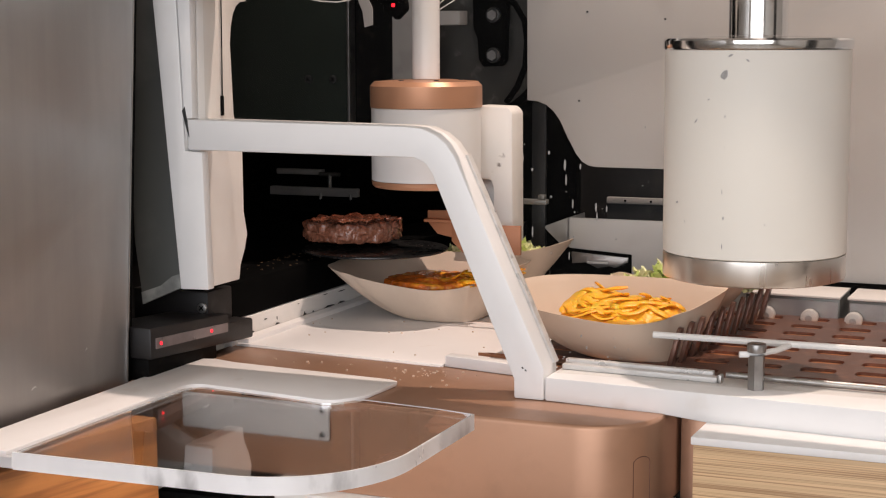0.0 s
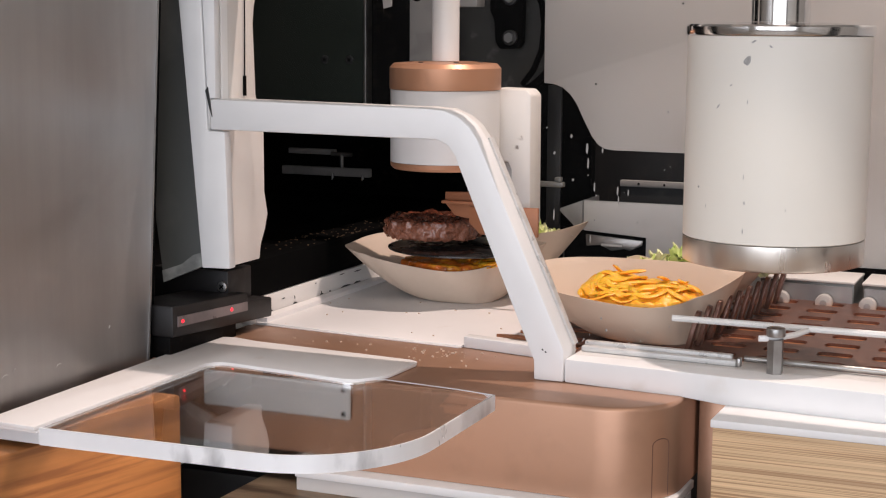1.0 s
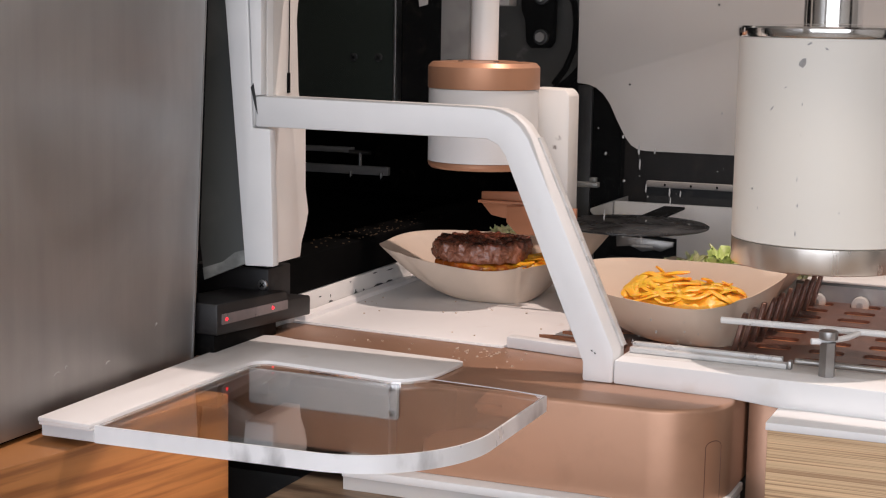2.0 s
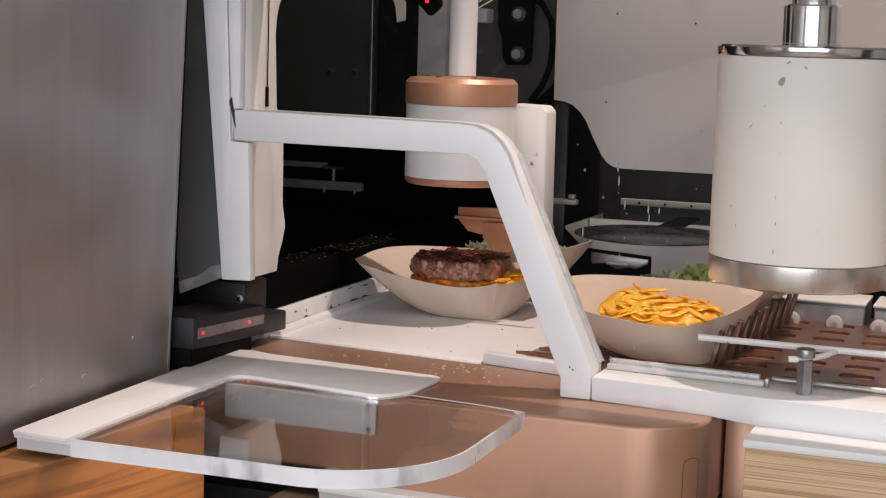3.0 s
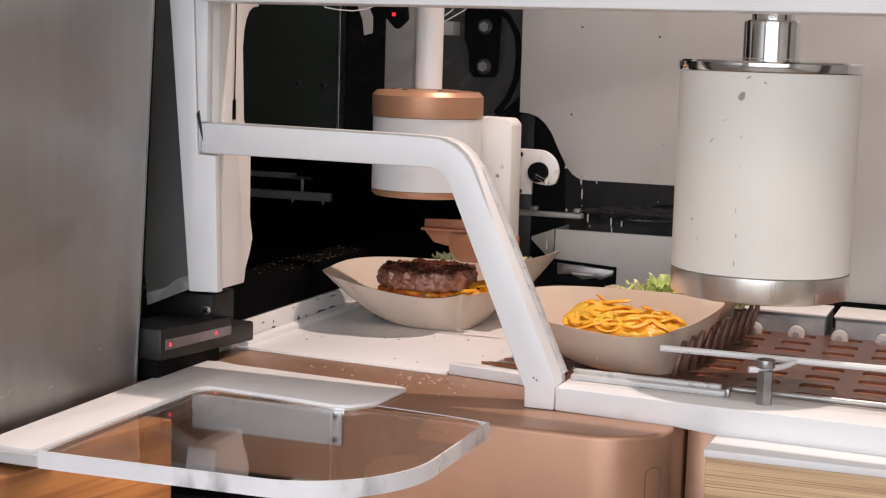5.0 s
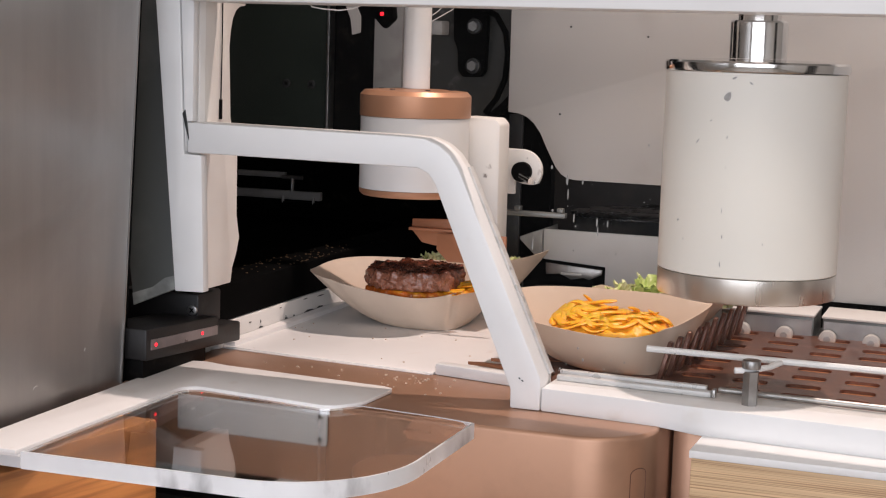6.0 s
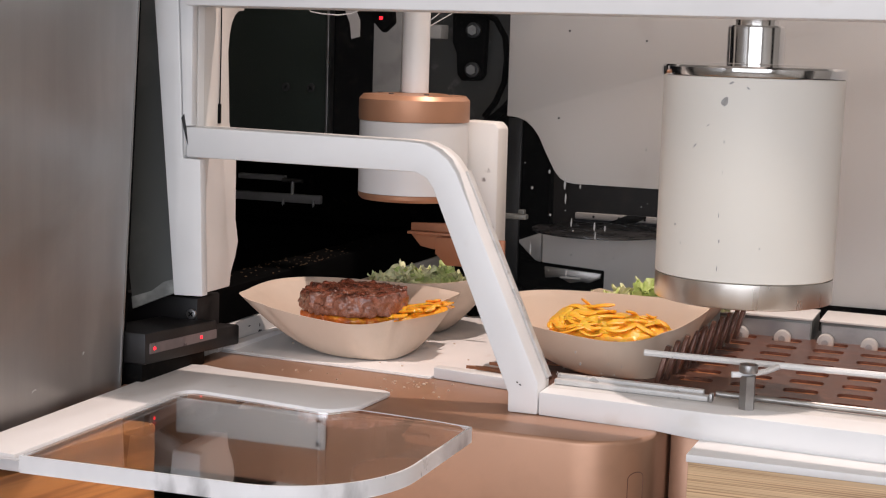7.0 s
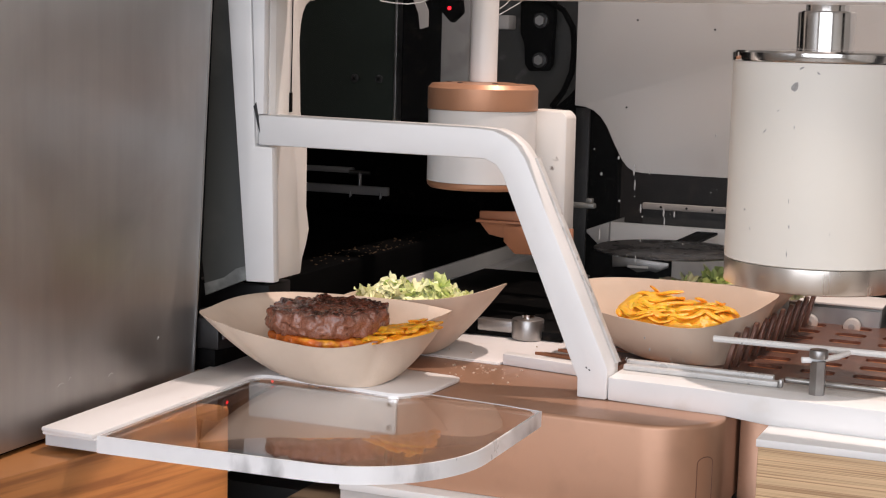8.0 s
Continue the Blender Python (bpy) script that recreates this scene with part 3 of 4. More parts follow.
drawer = thing("oak_drawer_cabinet", "striped oak cabinet with a thin white top", "cabinet")
part("white_top", box(0.1475, 1.2, -0.034, 0.060, -0.0085, -0.0014, 0.001), WHITE, drawer)
part("oak_front", box(0.1490, 1.2, -0.031, 0.0, -0.45, -0.0090, 0.001), OAK, drawer)

# ---------------------------------------------------------------- brown slotted conveyor and guard
belt = thing("slotted_brown_tray", "brown coated steel tray with rows of slots", "slotted tray")
BX0, PX, PY, SLOT_L, SLOT_W, Z0, Z1 = -0.134, 0.0535, 0.0470, 0.0350, 0.0215, 0.0119, 0.0150
pieces = []
for r in range(9):
    for c in range(1, 14):
        x, y = BX0 + c * PX, 0.100 + r * PY
        if r == 0 and c == 1:
            continue
        # one cell: a ring of sheet round a slot with rounded ends
        hx, hy, rr = SLOT_L / 2, SLOT_W / 2, 0.007
        mx, my = x + PX / 2, y + PY / 2
        hole = arc(mx + hx - rr, my + hy - rr, rr, 0, 90, 3) + arc(mx - hx + rr, my + hy - rr, rr, 90, 180, 3) + arc(mx - hx + rr, my - hy + rr, rr, 180, 270, 3) + arc(mx + hx - rr, my - hy + rr, rr, 270, 360, 3)
        edge = [(x + PX, my + hy - rr)] + [(x + PX, y + PY)] * 2 + [(mx + hx - rr, y + PY)] + [(mx - hx + rr, y + PY)] + [(x, y + PY)] * 2 + [(x, my + hy - rr)] + [(x, my - hy + rr)] + [(x, y)] * 2 + [(mx - hx + rr, y)] + [(mx + hx - rr, y)] + [(x + PX, y)] * 2 + [(x + PX, my - hy + rr)]
        cell = bmesh.new()
        top_h, low_h, top_e = [cell.verts.new((px, py, Z1)) for px, py in hole], [cell.verts.new((px, py, Z0)) for px, py in hole], [cell.verts.new((px, py, Z1)) for px, py in edge]
        n = len(hole)
        for k in range(n):
            q = (k + 1) % n
            cell.faces.new((top_h[k], top_h[q], top_e[q], top_e[k]))
            cell.faces.new((top_h[q], top_h[k], low_h[k], low_h[q]))
        bmesh.ops.remove_doubles(cell, verts=cell.verts, dist=1e-6)
        pieces.append(cell)
sheet = join(*pieces)
bmesh.ops.remove_doubles(sheet, verts=sheet.verts, dist=1e-5)
part("slotted_sheet", skewed(sheet, -0.05), BROWN_METAL, belt, smooth=0)
for tx, ty, tw in ((-0.128, 0.166, 0.011), (-0.112, 0.195, 0.013), (-0.098, 0.236, 0.012)):
    part("tongue", prism([(tx, ty), (-0.0803, ty - 0.009), (-0.0803, ty - 0.009 + tw), (tx + 0.012, ty + 0.004)], 0.0118, 0.0150, "z"), SCRAPER, belt)
part("left_skirt", box(-0.0805, -0.0790, 0.1520, 0.523, 0.0042, 0.0115), BROWN_METAL, belt)
# added pan; its bright copper colour paints the lit glint in the slots
part("slot_glint_pan", skewed(join(box(-0.0785, 0.612, 0.1480, 0.520, 0.0045, 0.0117), box(-0.026, 0.612, 0.104, 0.1478, 0.0045, 0.0117)), -0.05), material("slot_glint_copper", (0.80, 0.36, 0.16), 0.32, 0.6, scale=30), belt)
part("front_strip", rod((0.150, 0.0880, 0.0290), (1.0, 0.0455, 0.0290), 0.0030, 12), GREY_STEEL, belt, "bare steel front edge")
for i in range(10):
    y = 0.158 + i * 0.0345
    x = 0.0735 + 0.0028 * i
    m = part("tine", prism([(0.0, 0.0), (0.015, 0.0), (0.0165, 0.038), (0.0135, 0.043), (0.006, 0.043), (0.003, 0.038)], 0.0, 0.0048, "x", 0.0007), BROWN_METAL, belt)
    m.matrix_basis = pose(x, y, 0.0145, 0, 14, 0)

guard = thing("white_guard_bar", "thin white guard rod on a small steel post", "guard rail", at=(-0.0060, 0.0207, -0.0051))
guard.scale = (1.015, 1.015, 1.015)
part("rod", wire([(0.080, 0.084, 0.0625), (0.20, 0.084, 0.0625), (0.30, 0.084, 0.0625), (0.9, 0.084, 0.0625)], 0.0032), WHITE, guard)
part("cross_arm", wire([(0.173, 0.030, 0.0605), (0.186, 0.036, 0.0605), (0.200, 0.062, 0.0605), (0.207, 0.082, 0.0615)], 0.0028), WHITE, guard)
part("post", rod((0.187, 0.036, 0.029), (0.187, 0.036, 0.060), 0.0075, 6), GREY_STEEL, guard, "hexagonal steel post")
part("thumb_nut", bevelled(rod((0.187, 0.036, 0.0625), (0.187, 0.036, 0.0705), 0.0085, 24), 0.001), GREY_STEEL, guard)

rollers = []
for i in range(6):
    rl = solid("guide_roller", bevelled(rod((0, -0.006, 0), (0, 0.006, 0), 0.0100, 24), 0.0015), GREY_WHITE, "small pale plastic guide roller", "roller", group="rollers along the slotted tray", at=(0.103 + 0.0505 * i, 0.508 - 0.05 * (0.103 + 0.0505 * i), 0.0155))
    part("axle", rod((0, -0.008, 0), (0, -0.0065, 0), 0.004, 12), GREY_STEEL, rl)
for x0, x1 in ((0.075, 0.186), (0.196, 0.32), (0.33, 0.46)):
    b = thing("bearing_block", "bare steel bearing block behind the rollers", "block", group="bearing blocks")
    part("block", skewed(box(x0, x1, 0.520, 0.594, 0.010, 0.0375, 0.0015), -0.05), PANEL_GREY, b)
    # paler than the block so that its lit top is painted in
    part("lit_top_plate", skewed(box(x0 - 0.001, x1 + 0.001, 0.516, 0.594, 0.0377, 0.0405, 0.0008), -0.05), PALE_BIN, b, "top plate with its light put into a pale tone")
    part("face", skewed(box(x0 + 0.002, x1 - 0.002, 0.5175, 0.5198, 0.008, 0.034), -0.05), GREY_STEEL, b)

# ---------------------------------------------------------------- dispensers
big = thing("large_dispenser", "large cream enamelled cylinder with chrome collar and steel band", "dispenser")
CX, CY = 0.158, 0.158
part("cylinder", lathe([(0, 0.137), (0.0845, 0.137), (0.0860, 0.138), (0.0860, 0.327), (0, 0.327)], CX, CY, 96), CREAM, big)
part("band", lathe([(0, 0.112), (0.080, 0.112), (0.0852, 0.1135), (0.0858, 0.115), (0.0858, 0.1365), (0, 0.1365)], CX, CY, 96), BRONZE, big)
part("rim", lathe([(0, 0.3275), (0.0875, 0.3275), (0.0880, 0.3285), (0.0880, 0.3355), (0.0865, 0.3375), (0.045, 0.3395), (0, 0.3395)], CX, CY, 96), CHROME, big)
part("neck", lathe([(0, 0.34), (0.0275, 0.34), (0.0275, 0.3745), (0.0260, 0.376), (0.0205, 0.376), (0.0205, 0.60), (0, 0.60)], CX, CY, 64), CHROME, big)


def scuff(parent, az, z, w, h, tilt):
    """A small grey chip on the large cylinder's skin."""
    rnd = random.Random(int(az * 97 + z * 9973))
    bm = bmesh.new()
    n = 9
    vs = []
    for i in range(n):
        a = 2 * math.pi * i / n
        u, v = w * math.cos(a) * rnd.uniform(0.6, 1.2), h * math.sin(a) * rnd.uniform(0.6, 1.2)
        u, v = u * math.cos(tilt) - v * math.sin(tilt), u * math.sin(tilt) + v * math.cos(tilt)
        th = radians(az) + u / 0.0863
        vs.append(bm.verts.new((CX + 0.0863 * math.cos(th), CY + 0.0863 * math.sin(th), z + v)))
    bm.faces.new(vs)
    part("scuff", bm, SCUFF, parent)


SCUFF = material("grey_scuff", (0.38, 0.37, 0.36), 0.5, vary=0.2, scale=300)
for az, z, w, h, tl in ((-98, 0.305, 0.0035, 0.0055, -0.5), (-94, 0.3225, 0.003, 0.0012, 0.3), (-108, 0.2825, 0.002, 0.0006, 0.5), (-117, 0.263, 0.0035, 0.0007, 0.8), (-97, 0.268, 0.0005, 0.002, 0), (-97, 0.24, 0.0004, 0.002, 0), (-98, 0.20, 0.0004, 0.003, 0), (-97, 0.176, 0.0008, 0.002, 0), (-97.5, 0.150, 0.0006, 0.003, 0), (-125, 0.17, 0.0006, 0.0015, 0.2), (-72, 0.171, 0.0007, 0.0012, 0), (-84, 0.318, 0.002, 0.0008, -0.6)):
    scuff(big, az, z, w, h, tl)

mid = thing("small_dispenser", "white cylinder with a copper cap on a white tube", "dispenser", at=(-0.0120, 0.0415, -0.0102))
mid.scale = (1.03, 1.03, 1.03)
MX, MY = -0.2475, 0.302
part("cylinder", lathe([(0, 0.181), (0.0620, 0.181), (0.0620, 0.262), (0, 0.262)], MX, MY, 72), WHITE, mid)
part("cap", lathe([(0, 0.2625), (0.0630, 0.2625), (0.0632, 0.264), (0.0632, 0.2865), (0.0585, 0.2915), (0.030, 0.2935), (0, 0.2935)], MX, MY, 72), COPPER_TOP, mid, "copper cap")
part("lip", lathe([(0, 0.173), (0.0585, 0.173), (0.0615, 0.176), (0.0622, 0.1805), (0, 0.1805)], MX, MY, 72), COPPER_TOP, mid, "copper lip")
part("tube", lathe([(0, 0.294), (0.0155, 0.294), (0.0155, 0.70), (0, 0.70)], MX, MY, 40), WHITE, mid)
for a in range(6):
    th = radians(60 * a + 10)
    # flat dark discs stand in for the shade in the cap's recessed holes
    part("cap_hole_disc", rod((MX + 0.04 * math.cos(th), MY + 0.04 * math.sin(th), 0.291), (MX + 0.04 * math.cos(th), MY + 0.04 * math.sin(th), 0.2936), 0.003, 10), DARK, mid)

arm = thing("white_bracket", "chipped white bracket plate with a notch", "bracket", at=(-0.0120, 0.0415, -0.0102))
arm.scale = (1.03, 1.03, 1.03)
ax0, ax1 = -0.2005, -0.1565
part("plate", prism([(ax0, 0.2635), (ax1 - 0.006, 0.2625), (ax1, 0.256), (ax1 + 0.001, 0.107), (-0.1800, 0.107), (-0.1795, 0.171), (-0.183, 0.1795), (ax0, 0.1805)], 0.335, 0.372, "y", 0.0025), WORN_WHITE, arm)
part("inner_plate", box(-0.199, -0.176, 0.345, 0.365, 0.105, 0.180), GREY_STEEL, arm)

scraper = thing("copper_scraper", "two copper-coloured angled scraper blades", "scraper")
part("upper_blade", prism([(-0.2745, 0.1375), (-0.19, 0.141), (-0.19, 0.108), (-0.246, 0.107), (-0.262, 0.110), (-0.2745, 0.124)], 0.372, 0.376, "y", 0.0008), SCRAPER, scraper)
part("fold", box(-0.2745, -0.19, 0.360, 0.3715, 0.125, 0.1285, 0.0008), SCRAPER, scraper)
part("front_blade", prism([(-0.2355, 0.124), (-0.150, 0.126), (-0.150, 0.092), (-0.2215, 0.0915), (-0.2355, 0.105)], 0.352, 0.3565, "y", 0.0008), SCRAPER, scraper)

# ---------------------------------------------------------------- machine interior behind
back = thing("back_panel", "pale grey-white back panel with a curved cut-out", "panel")
cut = [(-0.232, 0.70), (-0.2305, 0.2600), (-0.216, 0.2585), (-0.205, 0.2545), (-0.195, 0.2465), (-0.186, 0.2345), (-0.176, 0.214), (-0.164, 0.192), (-0.156, 0.1825), (-0.147, 0.1775), (-0.136, 0.1760), (0.06, 0.1755), (0.06, 0.045), (1.2, 0.045), (1.2, 0.70)]
part("sheet", prism(cut, 0.595, 0.603, "y", 0.0008), GREY_WHITE, back)
for x, z in ((-0.049, 0.362), (-0.150, 0.372), (-0.16, 0.26), (0.0, 0.30)):
    part("rivet", rod((x, 0.5952, z), (x, 0.5935, z), 0.0014, 8), DARK, back)
chassis = thing("machine_chassis", "machine interior in a near-black that holds its shade, with black housings", "chassis")
part("rear_wall", box(-1.4, 0.40, 1.26, 1.28, -0.10, 0.72), NEAR_BLACK, chassis)
# board out of view, added to keep the downlight off the rear
part("unseen_shade_board", box(-1.4, -0.10, 0.45, 1.28, 0.722, 0.74), NEAR_BLACK, chassis)
part("left_wall", box(-1.22, -1.2, 0.05, 1.26, -0.10, 0.72), NEAR_BLACK, chassis)
part("grill_floor", box(-1.2, -0.4705, 0.06, 1.26, 0.0, 0.022), NEAR_BLACK, chassis, "near-black grill bed")
# sheet whose near-black colour stands in for the shade of the deep recess
part("bay_shade_sheet", box(-0.301, 0.024, 0.93, 0.95, 0.016, 0.251), material("bay_shade_brown", (0.006, 0.005, 0.0045), 0.55, vary=0.5, scale=14, second=(0.022, 0.017, 0.014), second_at=(0.55, 0.7), second_scale=30), chassis)
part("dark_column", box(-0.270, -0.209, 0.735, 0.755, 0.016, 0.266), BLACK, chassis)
part("tinted_window", box(-0.72, -0.515, 0.655, 0.661, 0.205, 0.62, 0.001), GREENISH, chassis, "dark tinted window")
part("window_rail", box(-0.5145, -0.5105, 0.645, 0.665, 0.185, 0.62, 0.0008), GREY_STEEL, chassis)
part("upper_block", box(-0.507, -0.431, 0.66, 0.70, 0.19, 0.62, 0.002), NEAR_BLACK, chassis)
part("grey_cover", box(-0.429, -0.388, 0.61, 0.66, 0.27, 0.62, 0.002), COVER_GREY, chassis, "grey-white cover")
part("cover_foot", box(-0.386, -0.339, 0.63, 0.66, 0.357, 0.376, 0.002), COVER_GREY, chassis)
for x in (-0.5785, -0.540):
    screw(chassis, (x, 0.655, 0.2835), 0.006, mat=DARK)
hub = thing("round_grey_cover", "grey round cover behind a black bolted plate", "cover")
part("disc", lathe([(0, 0.0), (0.105, 0.0), (0.110, 0.004), (0.110, 0.012), (0, 0.012)], seg=64), DISC_GREY, hub).matrix_basis = pose(-0.358, 0.735, 0.345, 90, 0, 0)
part("rim", lathe([(0.110, 0.0), (0.120, 0.0), (0.120, 0.014), (0.110, 0.014), (0.110, 0.0)], seg=64), BLACK, hub).matrix_basis = pose(-0.358, 0.735, 0.345, 90, 0, 0)
bp = prism([(-0.346, 0.45), (-0.297, 0.45), (-0.295, 0.377), (-0.297, 0.31), (-0.303, 0.302), (-0.329, 0.301), (-0.336, 0.31), (-0.338, 0.339), (-0.344, 0.353)], 0.690, 0.705, "y", 0.002)
part("bolted_plate", bp, BLACK, hub)
for z in (0.3705, 0.3165):
    b = part("bolt", bevelled(rod((-0.3125, 0.690, z), (-0.3125, 0.683, z), 0.0105, 24), 0.0015), DARK, hub)
    part("bolt_head", rod((-0.3125, 0.683, z), (-0.3125, 0.679, z), 0.007, 6), GREY_STEEL, b)
part("black_hose", wire([(-0.305, 0.66, 0.400), (-0.272, 0.66, 0.385), (-0.258, 0.66, 0.362), (-0.2545, 0.66, 0.335), (-0.257, 0.66, 0.302), (-0.268, 0.66, 0.275), (-0.284, 0.66, 0.254)], 0.0042), BLACK, hub)

camera_eye = thing("small_black_scanner", "small black scanner hanging with a red light", "scanner")
part("housing", prism([(-0.345, 0.420), (-0.318, 0.425), (-0.312, 0.375), (-0.326, 0.362), (-0.342, 0.378)], 0.44, 0.455, "y", 0.003), BLACK, camera_eye)
part("red_light", box(-0.3302, -0.3258, 0.4385, 0.4398, 0.3785, 0.3825, 0.0008), RED, camera_eye)
camera_eye.location = (-0.020, 0, -0.001)
tag = solid("paper_tag", prism([(-0.402, 0.400), (-0.388, 0.400), (-0.3765, 0.376), (-0.3765, 0.3560), (-0.3875, 0.3530), (-0.390, 0.372)], 0.440, 0.4415, "y"), COVER_GREY, "small pale tag hanging inside the machine", "tag")
lead = thing("thin_white_leads", "thin white wires under the top beam", "wires")
part("lead", wire([(-0.307, 0.135, 0.386), (-0.302, 0.135, 0.379), (-0.289, 0.135, 0.377), (-0.271, 0.135, 0.376), (-0.256, 0.135, 0.378), (-0.245, 0.135, 0.382), (-0.239, 0.135, 0.39)], 0.0006), WHITE, lead)
part("lead", wire([(-0.238, 0.32, 0.37), (-0.227, 0.32, 0.376), (-0.213, 0.32, 0.384), (-0.205, 0.32, 0.393)], 0.0006), WHITE, lead)
part("lead", wire([(-0.237, 0.32, 0.377), (-0.23, 0.32, 0.382), (-0.222, 0.32, 0.39)], 0.0006), WHITE, lead)

grill = thing("grill_clamp", "grey clamp bar with a round knob over the grill", "clamp", at=(-0.105, 0.376, -0.082))
grill.scale = (1.27, 1.27, 1.27)
part("bar", box(-0.66, -0.521, 0.640, 0.650, 0.112, 0.124, 0.001), COVER_GREY, grill)
part("knob_stem", rod((-0.566, 0.645, 0.124), (-0.566, 0.645, 0.142), 0.003, 10), GREY_STEEL, grill)
part("knob", rod((-0.582, 0.645, 0.143), (-0.550, 0.645, 0.143), 0.003, 12), GREY_STEEL, grill)
part("foot_bar", box(-0.580, -0.520, 0.630, 0.637, 0.102, 0.110, 0.001), BLACK, grill)
for x in (-0.574, -0.527):
    part("stud", rod((x, 0.632, 0.108), (x, 0.632, 0.117), 0.0022, 8), GREY_STEEL, grill)
part("upper_arm", box(-0.66, -0.585, 0.66, 0.668, 0.140, 0.148, 0.001), COVER_GREY, grill)
coil = thing("grill_ring", "near-black coiled ring on the grill bed", "grill ring")
for r in (0.032, 0.050, 0.068):
    part("ring", wire([(-0.60 + r * math.cos(a * math.pi / 16), 0.50 + r * math.sin(a * math.pi / 16), 0.030) for a in range(33)], 0.005), NEAR_BLACK, coil)

ledge = thing("steel_ledge", "grey steel ledge with small holes", "ledge")
part("top_strip", box(-0.140, 0.06, 0.612, 0.622, 0.1285, 0.1365, 0.0008), COVER_GREY, ledge)
part("lower_face", box(-0.140, 0.06, 0.616, 0.622, 0.108, 0.1280), DARK, ledge)
for i in range(5):
    x = -0.115 + 0.034 * i
    part("hole", rod((x, 0.6118, 0.1325), (x, 0.6112, 0.1325), 0.0016, 8), BLACK, ledge)

bin_thing = thing("pale_bin", "pale plastic bin with a dark cut-out", "bin")
part("front", prism([(-0.1625, 0.1154), (0.075, 0.1154), (0.075, -0.005), (-0.0806, -0.005), (-0.0806, 0.0720), (-0.1625, 0.0770)], 0.548, 0.553, "y", 0.001), PALE_BIN, bin_thing)
part("side", prism([(-0.1645, 0.0770), (-0.1645, 0.1150), (-0.1945, 0.1035), (-0.1945, 0.1000), (-0.1720, 0.0790)], 0.548, 0.62, "y", 0.001), COVER_GREY, bin_thing)
# solid black block painted in for the shade inside the cut-out
part("hollow_shade_block", box(-0.190, -0.0810, 0.556, 0.570, -0.005, 0.076), BLACK, bin_thing)
part("steel_lip", prism([(-0.156, 0.0735), (-0.082, 0.0690), (-0.083, 0.0630), (-0.098, 0.0560), (-0.106, 0.0575), (-0.122, 0.0545), (-0.137, 0.0610), (-0.155, 0.0590)], 0.538, 0.541, "y", 0.0005), GREY_STEEL, bin_thing)
part("inner_ridge", box(-0.135, -0.108, 0.536, 0.5375, 0.0600, 0.0630, 0.0005), PALE_BIN, bin_thing)
part("black_foot", box(-0.160, -0.082, 0.500, 0.519, -0.008, 0.050, 0.004), BLACK, bin_thing)
grey_plate = solid("grey_upright_plate", box(-0.2043, -0.1862, 0.515, 0.520, 0.055, 0.2605, 0.0008), DARK, "dark grey upright plate behind the bracket", "plate")
# the bin, its plate and the ledge are scaled about the camera's eye, fitted to its view, to stand behind the turner and
# the rear bowl
EYE_POINT = Vector((0.389, -1.392, 0.342))
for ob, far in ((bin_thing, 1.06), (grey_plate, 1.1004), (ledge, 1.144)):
    ob.location = EYE_POINT * (1 - far)
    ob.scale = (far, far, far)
hook = thing("pusher_carriage", "black sliding carriage with a steel catch hub", "carriage")
part("deck", box(-0.222, 0.043, -0.004, 0.440, 0.0008, 0.011, 0.002), NEAR_BLACK, hook)
part("hub", bevelled(rod((0, 0, 0.0), (0, 0, 0.024), 0.0185, 32), 0.002), GREY_STEEL, hook)
part("pin", rod((0, 0, 0.024), (0, 0, 0.0285), 0.008, 20), CHROME, hook)
part("link", box(-0.060, -0.010, -0.006, 0.008, 0.006, 0.020, 0.002), GREY_STEEL, hook)
part("shoe", box(-0.085, -0.060, -0.008, 0.010, 0.002, 0.024, 0.002), BLACK, hook)


